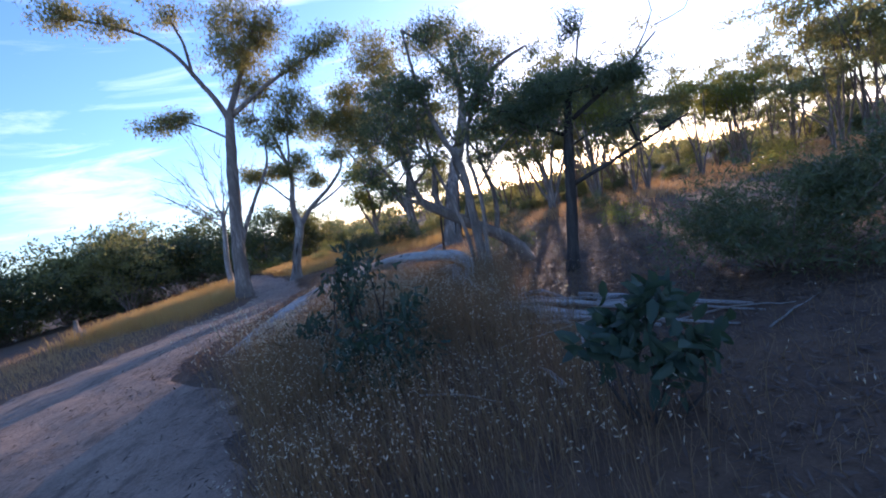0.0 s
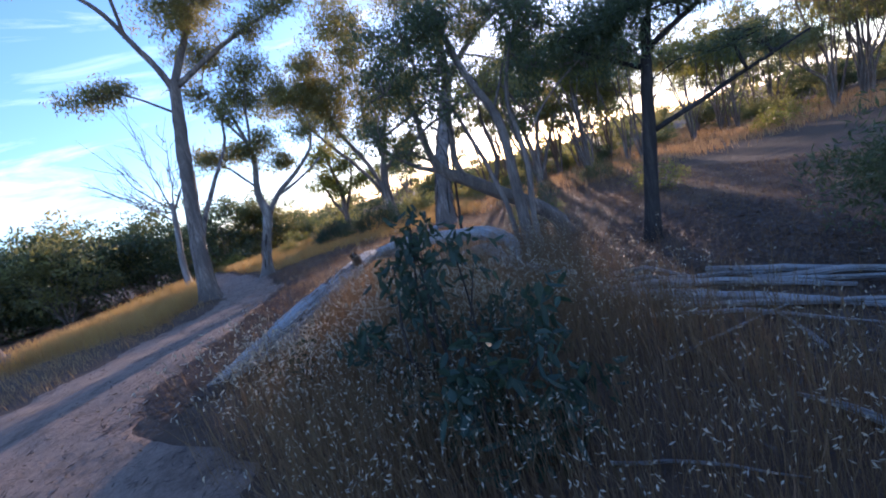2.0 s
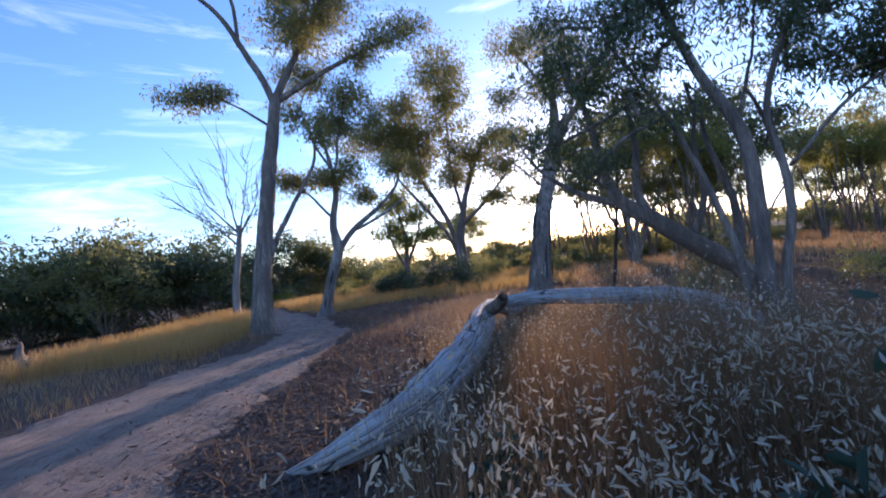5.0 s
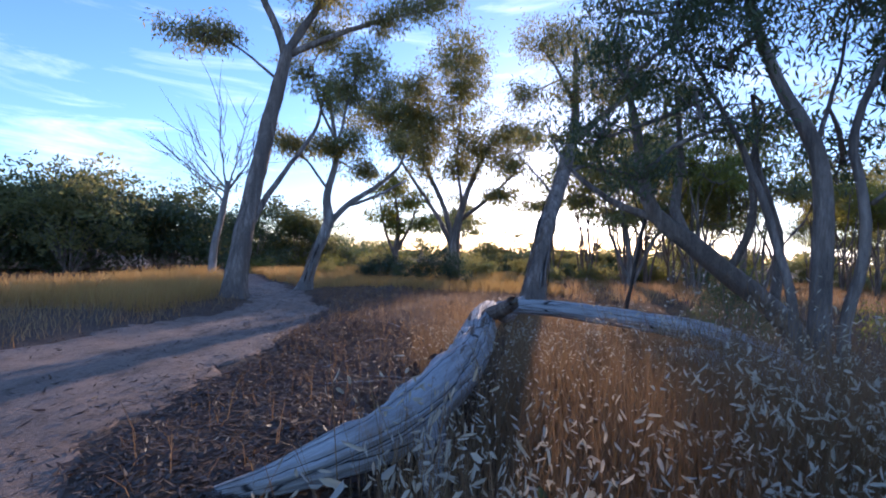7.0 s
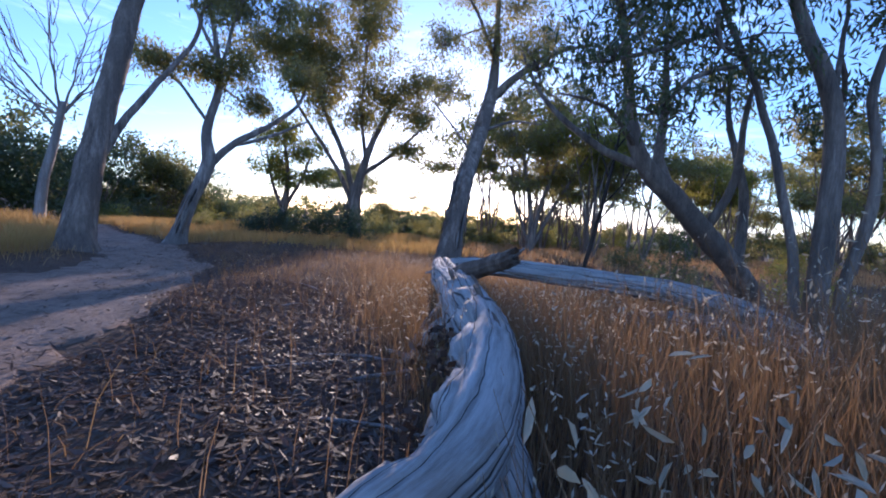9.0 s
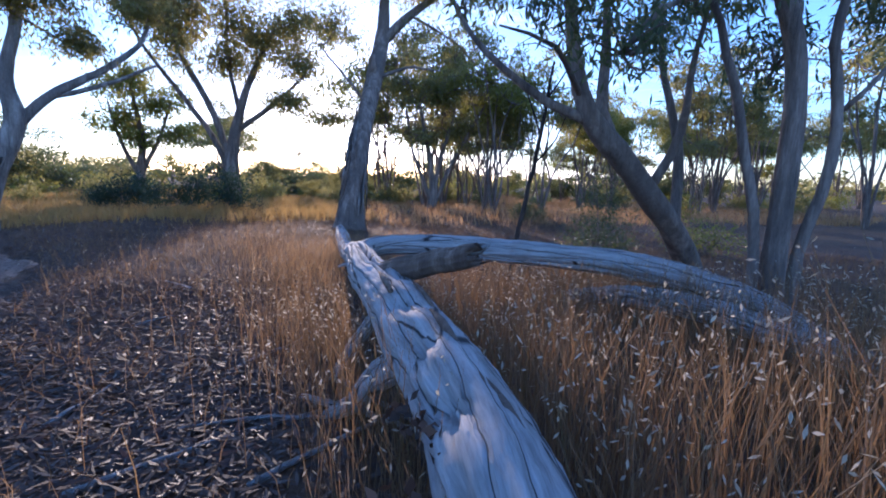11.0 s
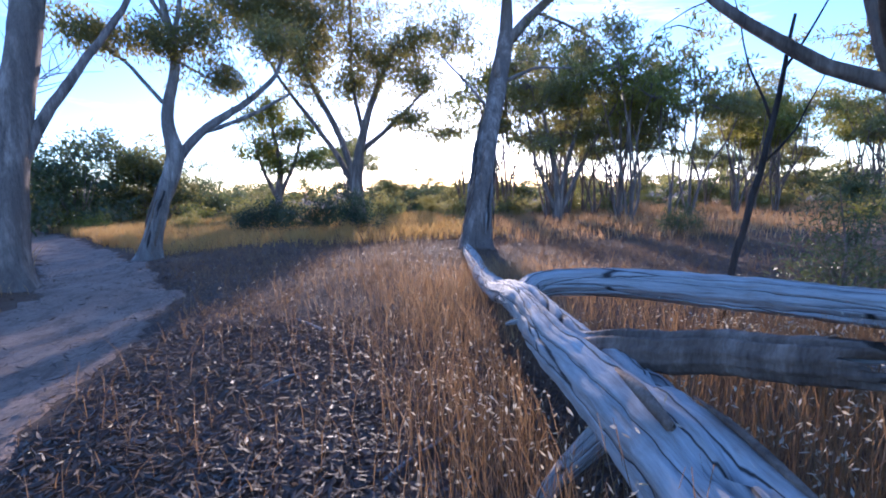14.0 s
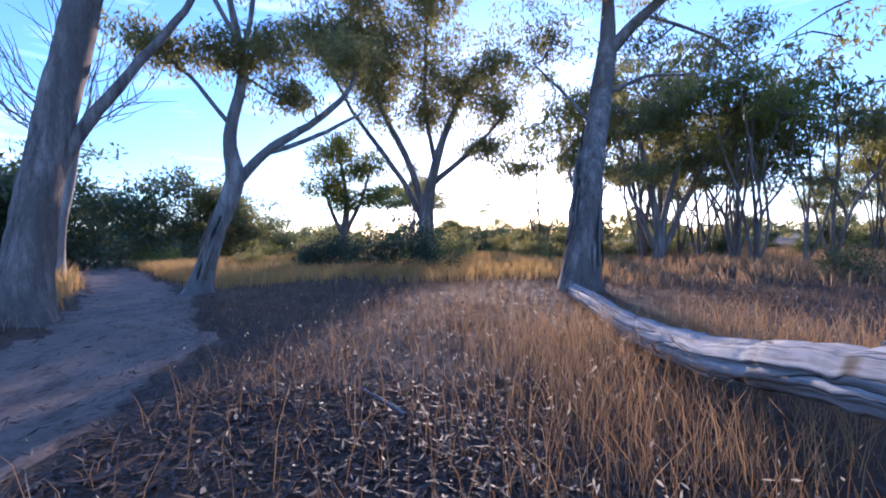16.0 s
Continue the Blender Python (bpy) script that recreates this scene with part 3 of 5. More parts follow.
tree("she_oak", on_ground(1.9, 7.65), "small dark-trunked she-oak with flat feathery top", sides=14, furrows=8,
     trunk=[(0, 0, -0.1, 0.123), (0.1, -0.03, 0.4, 0.101), (0.22, -0.06, 1.2, 0.09), (0.33, -0.1, 2.0, 0.08), (0.5, -0.15, 2.9, 0.058)],
     limbs=[[(0.33, -0.1, 1.5, 0.037), (1.1, -0.4, 1.8, 0.029), (2.0, -0.8, 2.15, 0.014)], [(0.42, -0.1, 2.5, 0.043), (1.2, -0.3, 2.95, 0.032), (1.9, -0.5, 3.5, 0.014)], [(0.4, -0.1, 2.3, 0.037), (-0.1, 0.1, 2.6, 0.025), (-0.5, 0.2, 2.9, 0.014)],
            [(0.48, -0.15, 2.8, 0.037), (0.7, -0.1, 3.3, 0.025), (0.9, -0.1, 3.9, 0.014)]],
     clumps=[(0.9, -0.2, 3.05, 0.65, 0.2, 1500), (0.3, -0.1, 3.15, 0.6, 0.22, 1300), (-0.3, 0.1, 2.95, 0.45, 0.18, 700), (1.5, -0.4, 3.05, 0.45, 0.2, 700), (0.8, -0.1, 3.95, 0.35, 0.2, 350), (1.2, -0.6, 2.3, 0.4, 0.12, 300), (1.7, -0.5, 2.2, 0.4, 0.14, 300)],
     bare=[[(1.6, -0.4, 3.3, 0.015), (1.9, -0.5, 3.8, 0.01), (1.8, -0.5, 4.2, 0.004)], [(1.9, -0.5, 3.6, 0.012), (2.3, -0.6, 3.7, 0.008), (2.5, -0.7, 4.0, 0.004)], [(0.35, -0.1, 2.1, 0.012), (0.9, 0.0, 2.3, 0.008), (1.3, 0.1, 2.3, 0.004)]],
     bark=BARK_DARK, leaf=LEAF_DARK, length=0.17, width=0.012, seed=41, spread=0.09, droop=0.1, fill=2.0)

tree("many_stemmed_gum", on_ground(0.5, 8.55), "gum tree of several leaning stems with dense drooping leaves", sides=14, furrows=7,
     trunk=slim([(0.0, 0.0, -0.1, 0.133), (0.0, 0.0, 0.4, 0.094), (0.02, 0.02, 1.6, 0.074), (0.0, 0.05, 2.4, 0.066), (-0.25, 0.2, 3.1, 0.055), (-0.45, 0.4, 4.1, 0.039), (-0.5, 0.5, 5.2, 0.023)], 1.0),
     limbs=[slim(l, 0.72) for l in [[(0.12, -0.08, 0.0, 0.078), (0.14, -0.1, 0.8, 0.062), (0.25, -0.2, 1.7, 0.053), (0.2, -0.15, 2.5, 0.047), (0.5, -0.3, 3.4, 0.031), (1.0, -0.5, 4.0, 0.016)], [(-0.1, 0.05, 0.0, 0.07), (-0.2, 0.12, 0.9, 0.055), (-0.4, 0.3, 2.0, 0.047), (-0.75, 0.5, 3.0, 0.031), (-1.1, 0.6, 3.9, 0.016)],
            [(0.25, -0.2, 1.9, 0.027), (0.8, -0.5, 2.5, 0.022), (1.4, -0.8, 2.9, 0.012)], [(0.0, 0.05, 2.5, 0.031), (0.4, 0.3, 3.2, 0.023), (0.7, 0.5, 3.9, 0.014)]]],
     clumps=[(-0.9, 0.75, 3.9, 0.55, 0.4, 1200), (-0.3, 0.35, 4.1, 0.6, 0.45, 1400), (0.3, 0.05, 4.0, 0.6, 0.45, 1400), (0.8, -0.25, 3.5, 0.55, 0.4, 1400), (1.2, -0.55, 2.9, 0.55, 0.4, 1400), (0.6, -0.15, 3.0, 0.4, 0.3, 700), (1.7, -0.95, 2.7, 0.45, 0.35, 800), (-1.5, 0.65, 3.4, 0.55, 0.5, 1100), (-0.9, 0.35, 2.9, 0.4, 0.4, 600), (-1.8, 0.55, 2.7, 0.4, 0.4, 600), (-1.4, 0.45, 2.3, 0.35, 0.35, 400), (0.6, 0.45, 2.5, 0.35, 0.4, 500), (0.6, 0.55, 4.6, 0.6, 0.4, 700), (-0.1, 0.55, 5.0, 0.6, 0.4, 800), (-1.3, 1.25, 4.4, 0.5, 0.4, 600), (1.6, -0.65, 3.4, 0.5, 0.35, 800), (-0.6, 0.35, 3.4, 0.5, 0.4, 700)],
     bark=BARK_GUM, leaf=LEAF_DARK, length=0.1, width=0.021, seed=53, spread=0.11, fill=1.5)

tree("leaning_forked_gum", on_ground(1.5, 9.75), "gum tree leaning low over the fallen limb with twisted grey branches", sides=16, furrows=7,
     trunk=[(0.05, 0, -0.1, 0.19), (-0.06, 0, 0.35, 0.14), (-0.5, -0.05, 0.8, 0.125), (-1.1, -0.1, 1.22, 0.115), (-1.6, -0.13, 1.57, 0.105), (-1.95, -0.1, 1.86, 0.08), (-2.05, 0.0, 2.3, 0.06), (-2.1, 0.1, 3.0, 0.045), (-2.3, 0.2, 3.8, 0.02)],
     limbs=[[(-1.55, -0.12, 1.52, 0.075), (-1.62, 0.05, 1.95, 0.06), (-1.5, 0.15, 2.5, 0.045), (-1.55, 0.2, 3.3, 0.02)], [(-1.9, -0.1, 1.8, 0.05), (-2.4, 0.2, 2.05, 0.035), (-2.8, 0.5, 2.5, 0.022), (-3.0, 0.7, 3.1, 0.01)],
            [(-1.1, -0.1, 1.2, 0.05), (-0.95, -0.3, 1.75, 0.04), (-1.1, -0.45, 2.4, 0.025), (-1.0, -0.5, 3.0, 0.012)], [(-0.5, -0.05, 0.8, 0.06), (-0.35, 0.1, 1.5, 0.05), (-0.5, 0.3, 2.4, 0.035), (-0.4, 0.4, 3.3, 0.015)], [(-2.0, -0.05, 2.0, 0.03), (-2.5, -0.2, 2.3, 0.02), (-3.0, -0.2, 2.35, 0.008)]],
     clumps=[(-0.9, -0.3, 2.9, 0.4, 0.25, 350), (-0.5, 0.4, 3.0, 0.4, 0.28, 400), (-1.4, 0.2, 3.3, 0.45, 0.25, 400), (-2.1, 0.2, 3.4, 0.45, 0.25, 350), (-2.8, 0.6, 2.9, 0.35, 0.2, 200), (-2.2, 0.3, 3.9, 0.5, 0.3, 400)],
     bark=BARK_GUM, leaf=LEAF_GUM, length=0.12, width=0.024, seed=57, spread=0.12, fill=1.2)

tree("spreading_gum", on_ground(-1.8, 24.5), "broad gum tree with several stems and layered golden-green crown", sides=14,
     trunk=[(0, 0, -0.1, 0.3), (0, 0, 0.8, 0.24), (-0.05, 0, 1.7, 0.22), (0.2, 0, 3.0, 0.17), (0.6, -0.1, 4.4, 0.12), (1.5, -0.1, 6.3, 0.06)],
     limbs=[[(-0.05, 0, 1.7, 0.13), (-0.6, 0.1, 3.5, 0.11), (-1.4, 0.1, 5.1, 0.08), (-1.8, 0.2, 6.7, 0.05)], [(0.2, 0, 2.8, 0.1), (1.4, -0.1, 3.8, 0.08), (2.5, -0.2, 4.9, 0.04)], [(0, 0, 1.2, 0.12), (-0.8, 0.3, 3.0, 0.09), (-2.3, 0.4, 5.0, 0.06), (-3.2, 0.4, 6.8, 0.03)], [(0.3, 0, 3.3, 0.09), (0.1, 0.3, 5.2, 0.07), (0.1, 0.3, 8.0, 0.04)]],
     clumps=[(x, y, z, 1.22 * rx, 1.3 * rz, n) for x, y, z, rx, rz, n in [(-3.3, 0.3, 7.5, 1.3, 0.8, 1300), (-1.8, 0.2, 7.2, 1.2, 0.8, 1300), (-0.2, 0, 7.6, 1.2, 0.8, 1200), (-1.5, 0.1, 6.1, 1.0, 0.6, 800), (0.8, 0, 6.2, 1.1, 0.7, 1000), (2.3, -0.2, 6.9, 1.1, 0.7, 900), (2.6, -0.2, 5.4, 0.9, 0.6, 600),
             (2.1, -0.2, 4.1, 0.7, 0.4, 400), (0, 0.3, 5.2, 0.9, 0.6, 600), (-0.1, 0.3, 10.2, 1.1, 1.0, 1300), (-2.1, 0.1, 8.6, 1.2, 0.7, 1000), (0.2, 0, 8.6, 1.0, 0.8, 900), (-1.6, 0.1, 5.2, 0.8, 0.5, 400)]],
     bark=BARK_GUM, leaf=LEAF_GUM, length=0.19, width=0.05, seed=61, spread=0.22, fill=3.4)

tree("bushy_gum", on_ground(-5.0, 31.0), "bushy young gum tree with yellow-green leaves behind dark shrubs",
     trunk=[(0, 0, -0.1, 0.2), (0.1, 0, 1.5, 0.16), (0.2, 0, 3.0, 0.12), (-0.1, 0, 5.2, 0.06)],
     limbs=[[(0.1, 0, 1.2, 0.1), (0.9, 0, 3.0, 0.08), (1.4, 0.1, 4.4, 0.04)], [(0.1, 0, 1.0, 0.1), (-0.6, 0, 2.6, 0.08), (-0.9, 0, 4.2, 0.04)]],
     clumps=[(-0.4, 0, 5.2, 1.3, 0.9, 1200), (1.1, 0.1, 4.5, 1.1, 0.8, 1000), (-0.7, 0, 3.6, 1.1, 0.7, 800), (1.7, 0.1, 3.2, 1.0, 0.6, 700), (0.4, 0, 3.0, 1.0, 0.7, 600)],
     bark=BARK_GUM, leaf=LEAF_YELLOW, length=0.24, width=0.07, seed=67, spread=0.25, fill=1.5)

tree("many_stemmed_gum", on_ground(5.4, 23.0), "gum tree with thin upright stems and flat umbrella crown", group="gums beyond the clearing",
     trunk=[(0, 0, -0.1, 0.18), (0.05, 0, 1.0, 0.13), (-0.1, 0.1, 2.4, 0.1), (-0.5, 0.2, 4.3, 0.05)],
     limbs=[[(0.1, 0, 0, 0.12), (0.3, -0.1, 1.8, 0.09), (0.8, -0.4, 4.0, 0.05)], [(0.1, 0, 0.2, 0.1), (0.9, -0.3, 2.2, 0.08), (1.9, -0.9, 4.3, 0.04)], [(0, 0, 0.4, 0.09), (-0.7, 0.3, 2.4, 0.06), (-1.0, 0.4, 4.0, 0.03)]],
     clumps=[(-0.8, 0.4, 5.2, 1.0, 0.45, 1000), (0.7, -0.4, 5.0, 1.1, 0.5, 1100), (1.8, -1.0, 4.8, 1.0, 0.45, 900), (2.5, -1.4, 4.0, 0.8, 0.4, 600), (0.4, -0.2, 4.0, 0.7, 0.4, 400), (1.3, -0.7, 3.6, 0.7, 0.4, 400), (-0.6, 0.3, 3.4, 0.5, 0.3, 250)],
     bark=BARK_GUM, leaf=LEAF_GUM, length=0.2, width=0.045, seed=71, spread=0.22, fill=0.8)


def dead_tree(base, seed):
    rng = np.random.default_rng(seed)
    root = thing("dead_tree", base, "leafless dead tree with bare grey twigs in front of scrub", "tree")
    root.scale = (1.2, 1.2, 1.2)
    trunk = [(0, 0, -0.1, 0.14), (0.1, 0, 1.2, 0.11), (0.25, 0.1, 2.2, 0.1), (0.4, 0.2, 3.3, 0.08)]
    part("trunk", limb_mesh("trunk", trunk, BARK_DEAD, sides=10, step=0.2, seed=seed, flare=0.3), root)
    for dx, dy, dz in ((-1.2, -0.3, 1.6), (-2.1, -0.6, 1.2), (0.7, 0.3, 1.5), (0.5, 0.2, 2.3), (-0.3, -0.1, 2.4), (1.2, 0.3, 1.0), (-1.6, 0.2, 0.6)):
        a = np.array([0.35, 0.15, 2.8 + rng.uniform(-0.5, 0.4)])
        e = np.array([0.4 + dx, 0.2 + dy, 3.3 + dz])
        m = 0.5 * (a + e) + rng.normal(0, 0.15, 3)
        chunks = [tube([[*a, 0.04], [*m, 0.022], [*e, 0.008]], 6, 0.2, 0.05, seed, 0.02)[:2]]
        for _ in range(15):
            f = rng.uniform(0.3, 1.0)
            s = a + (e - a) * f + rng.normal(0, 0.05, 3)
            d = (e - a) / np.linalg.norm(e - a) + rng.normal(0, 0.55, 3) + np.array([0, 0, 0.25])
            t = s + d * rng.uniform(0.4, 1.1)
            chunks.append(tube([[*s, 0.012], [*(0.5 * (s + t) + rng.normal(0, 0.06, 3)), 0.009], [*t, 0.004]], 4, 0.25, 0, seed)[:2])
        part("limb", mesh_of("limb", *join(chunks), BARK_DEAD, smooth=True), root)


dead_tree(on_ground(-11.5, 22.5), 5)


# ---- shrubs ----
def shrub(name, base, label, clumps, leaf, length, width, seed, stems=7, category="shrub", bend=False, spread=0.12, group="", bark=None, droop=0.0):
    """A bush of stems that rise from one foot, with leaf clumps."""
    rng = np.random.default_rng(seed)
    root = thing(name, base, label, category, group)
    wood, leaves = [], []
    for k, (x, y, z, rx, rz, n) in enumerate(clumps):
        c = np.array([x, y, z])
        centres, q = clump_points(c, (rx, rx, rz), n, rng, 10, spread)
        q[:, 2] = np.maximum(q[:, 2], 0.05)
        leaves.append(leaf_chunk(q, length, width, rng, droop, bend))
        for _ in range(max(2, stems // len(clumps))):
            e = centres[rng.integers(len(centres))]
            s = np.array([rng.normal(0, 0.06), rng.normal(0, 0.06), -0.05])
            m = 0.5 * (s + e) + rng.normal(0, 0.08, 3)
            wood.append(tube([[*s, 0.016], [*m, 0.011], [*e, 0.004]], 5, 0.2, 0.05, seed, 0.01)[:2])
    if bend:
        for v, f in wood:
            part("stem", mesh_of("stem", v, f, bark or BARK_GUM, smooth=True), root)
    else:
        tagged(part("brushwood", mesh_of("brushwood", *join(wood), bark or BARK_GUM, smooth=True), root), kind="stuff")
    tagged(part("foliage", mesh_of("foliage", *join(leaves), leaf), root), kind="stuff")
    return root


shrub("dark_bush", on_ground(-5.0, 24.3), "low rounded dark green bush on the grass", [(0, 0, 0.75, 0.8, 0.75, 4200), (0.5, 0, 0.55, 0.5, 0.45, 1400), (-0.5, 0.1, 0.5, 0.45, 0.4, 1300)], LEAF_BLUE, 0.1, 0.03, 81, 12, group="low dark bushes")
shrub("dark_bush", on_ground(-3.1, 22.8), "wide low dark green bush below the spreading gum", [(0, 0, 0.8, 0.9, 0.75, 4200), (1.0, 0, 0.65, 0.75, 0.55, 2600), (-0.8, 0.1, 0.55, 0.55, 0.45, 1600)], LEAF_BLUE, 0.1, 0.03, 83, 14, group="low dark bushes")
shrub("grey_green_bush", on_ground(5.7, 17.4), "small grey-green bush alone in the clearing", [(0, 0, 0.45, 0.45, 0.35, 1500), (0.35, 0, 0.35, 0.3, 0.25, 500)], LEAF_DARK, 0.09, 0.02, 85, 10)
shrub("broad_dark_bush", on_ground(3.7, 5.1), "broad dense dark bush at the edge of the litter", [(0, 0, 0.85, 0.8, 0.6, 5200), (0.7, -0.5, 0.9, 0.8, 0.6, 4200), (-0.55, 0.35, 0.6, 0.5, 0.45, 2400), (1.4, -0.9, 0.95, 0.8, 0.6, 3600), (0.3, -0.2, 0.35, 0.9, 0.3, 2400), (0.9, -0.6, 1.3, 0.5, 0.4, 1500)], LEAF_DARK, 0.09, 0.02, 87, 22, spread=0.09)
shrub("young_gum", on_ground(1.0, 2.75), "young gum sapling with large blue-green leaves", [(0, 0, 0.72, 0.33, 0.22, 130), (-0.25, 0.1, 0.62, 0.22, 0.2, 60), (0.25, -0.05, 0.5, 0.22, 0.2, 60), (0.1, 0, 0.35, 0.25, 0.15, 50)], LEAF_BLUE, 0.15, 0.075, 89, 8, bend=True, spread=0.07, bark=BARK_DARK)
shrub("young_gum", on_ground(-1.25, 5.0), "young gum sapling with dark stem and drooping leaves", [(0.1, 0, 1.35, 0.28, 0.25, 90), (-0.2, 0, 1.1, 0.3, 0.22, 80), (0.25, -0.1, 1.1, 0.25, 0.2, 50), (-0.45, 0.0, 0.7, 0.25, 0.2, 70), (0.1, 0, 0.6, 0.3, 0.2, 70), (0.4, 0, 0.7, 0.25, 0.2, 40), (-0.3, -0.1, 0.35, 0.3, 0.2, 90), (0.2, -0.3, 0.3, 0.35, 0.2, 110), (0.5, -0.2, 0.4, 0.3, 0.22, 90), (0.0, 0.15, 0.9, 0.3, 0.25, 90)], LEAF_BLUE, 0.11, 0.04, 91, 14, bend=True, spread=0.09, bark=BARK_DARK, droop=0.6)
shrub("young_gum", on_ground(-1.05, 4.15), "low spreading young gum with dark blue-green leaves", [(0, 0, 0.55, 0.3, 0.25, 110), (0.3, -0.1, 0.4, 0.28, 0.22, 90), (-0.2, 0.1, 0.3, 0.25, 0.18, 70), (0.35, 0.2, 0.65, 0.25, 0.2, 70), (0.1, -0.2, 0.25, 0.3, 0.15, 70)], LEAF_BLUE, 0.12, 0.045, 92, 12, bend=True, spread=0.08, bark=BARK_DARK, droop=0.4)
shrub("young_gum", on_ground(-2.7, 6.0), "low leafy gum seedling among dry oats", [(0, 0, 0.4, 0.2, 0.14, 70), (0.12, 0, 0.25, 0.2, 0.12, 50)], LEAF_BLUE, 0.09, 0.035, 93, 5, bend=True, spread=0.06, bark=BARK_DARK)
shrub("green_bush", on_ground(1.3, 11.0), "feathery green bush behind the fallen limb", [(0, 0, 0.6, 0.4, 0.5, 1600), (0.4, 0, 0.4, 0.3, 0.3, 700), (0.1, 0, 1.1, 0.25, 0.3, 500)], LEAF_DARK, 0.09, 0.012, 95, 12)
shrub("yellow_bush", on_ground(4.4, 11.3), "yellow-green sunlit bush behind the many-stemmed gum", [(0, 0, 0.4, 0.5, 0.35, 1200)], LEAF_YELLOW, 0.08, 0.02, 97, 10)

sap = thing("dead_sapling", on_ground(-0.28, 10.85), "thin bare dark sapling leaning beside the fallen limb", "sapling")
part("stem", limb_mesh("stem", [(0, 0, -0.05, 0.03), (0.1, -0.1, 1.0, 0.025), (0.2, -0.2, 1.8, 0.02), (0.3, -0.25, 2.5, 0.01)], BARK_DARK, sides=8, step=0.15, seed=4, wobble=0.006), sap)
for a, b, c in (((0.2, -0.2, 1.75), (0.1, -0.1, 2.2), (0.0, 0.0, 2.7)), ((0.25, -0.22, 2.1), (0.5, -0.3, 2.5), (0.6, -0.4, 2.9)), ((0.15, -0.15, 1.4), (0.35, -0.3, 1.7), (0.5, -0.4, 2.2))):
    part("branch", limb_mesh("branch", [(*a, 0.012), (*b, 0.008), (*c, 0.003)], BARK_DARK, sides=5, step=0.15, seed=6, wobble=0.01), sap)


# ---- the fallen tree ----
def log_mesh(name, points, seed, sides=60, step=0.045, crack_at=1.9, crack=0.75, jag=0.0, pits=(), mat=None):
    """A weathered log: long grooves, open cracks, hollows and knots."""
    rng = np.random.default_rng(seed)
    v, q, uv, caps, idx = tube(points, sides, step, 0.05, seed, 0.003, 9, 0.08)
    rows, ns = idx.shape
    g = v.reshape(rows, ns, 3)
    ang = np.linspace(0, 2 * math.pi, ns, endpoint=False)

    def groove(centre, wide):
        return np.exp(-(np.angle(np.exp(1j * (ang - centre))) / wide) ** 2)
    cracks = [(crack_at + rng.uniform(-0.2, 0.2) + k * 6.28 / 7, rng.uniform(0.25, 0.6), rng.uniform(0.05, 0.08), rng.uniform(0, 6), rng.uniform(0.4, 0.75)) for k in range(7)]
    for i in range(rows):
        a = i * step
        c = g[i].mean(0)
        cut = np.zeros(ns)
        for k, (at, deep, wide, ph, freq) in enumerate(cracks):
            size = max(0.0, math.sin(a * freq * 2.2 + ph)) ** 0.5
            cut += (crack if k == 0 else deep * 0.22) * groove(at + 0.2 * math.sin(a * 1.3 + ph), wide * (1.5 if k == 0 else 1.0)) * size
        lump = 0.05 * np.sin(2 * ang + 0.4 * a) * math.sin(a * 1.7 + seed) + 0.025 * np.sin(11 * ang + 0.5 * a) + 0.012 * np.sin(23 * ang + 0.3 * a)
        g[i] = c + (g[i] - c) * (1 - np.minimum(cut, 0.85) + lump)[:, None]
    for px, py, pz, wide, deep in pits:
        d = g - np.array([px, py, pz])
        near = np.exp(-((np.linalg.norm(d * np.array([1, 0.6, 1]), axis=2) / wide) ** 2))
        c = g.mean(1, keepdims=True)
        way = c - g
        g += way / (np.linalg.norm(way, axis=2, keepdims=True) + 1e-6) * (near * deep * rng.uniform(0.4, 1.3, near.shape))[:, :, None]
    if jag:
        way = g[-1].mean(0) - g[-4].mean(0)
        way /= np.linalg.norm(way)
        g[-1] += way * (jag * rng.uniform(-0.6, 1.4, ns))[:, None]
        g[-2] += way * (jag * rng.uniform(-0.3, 0.5, ns))[:, None]
        caps[1] = caps[1] - way * jag * 1.4
    m = len(v)
    v = np.vstack([g.reshape(-1, 3), caps])
    end = []
    for k in range(0, ns - 1, 2):
        end.append([m, idx[0, (k + 2) % ns], idx[0, k + 1], idx[0, k]])
        end.append([m + 1, idx[-1, k], idx[-1, k + 1], idx[-1, (k + 2) % ns]])
    q = np.vstack([q, end])
    uv = np.vstack([uv, np.tile([[0.2, 0], [0.3, 0], [0.3, 0.2], [0.2, 0.2]], (len(end), 1))])
    return mesh_of(name, v, q, mat or SILVER, uv, smooth=True)


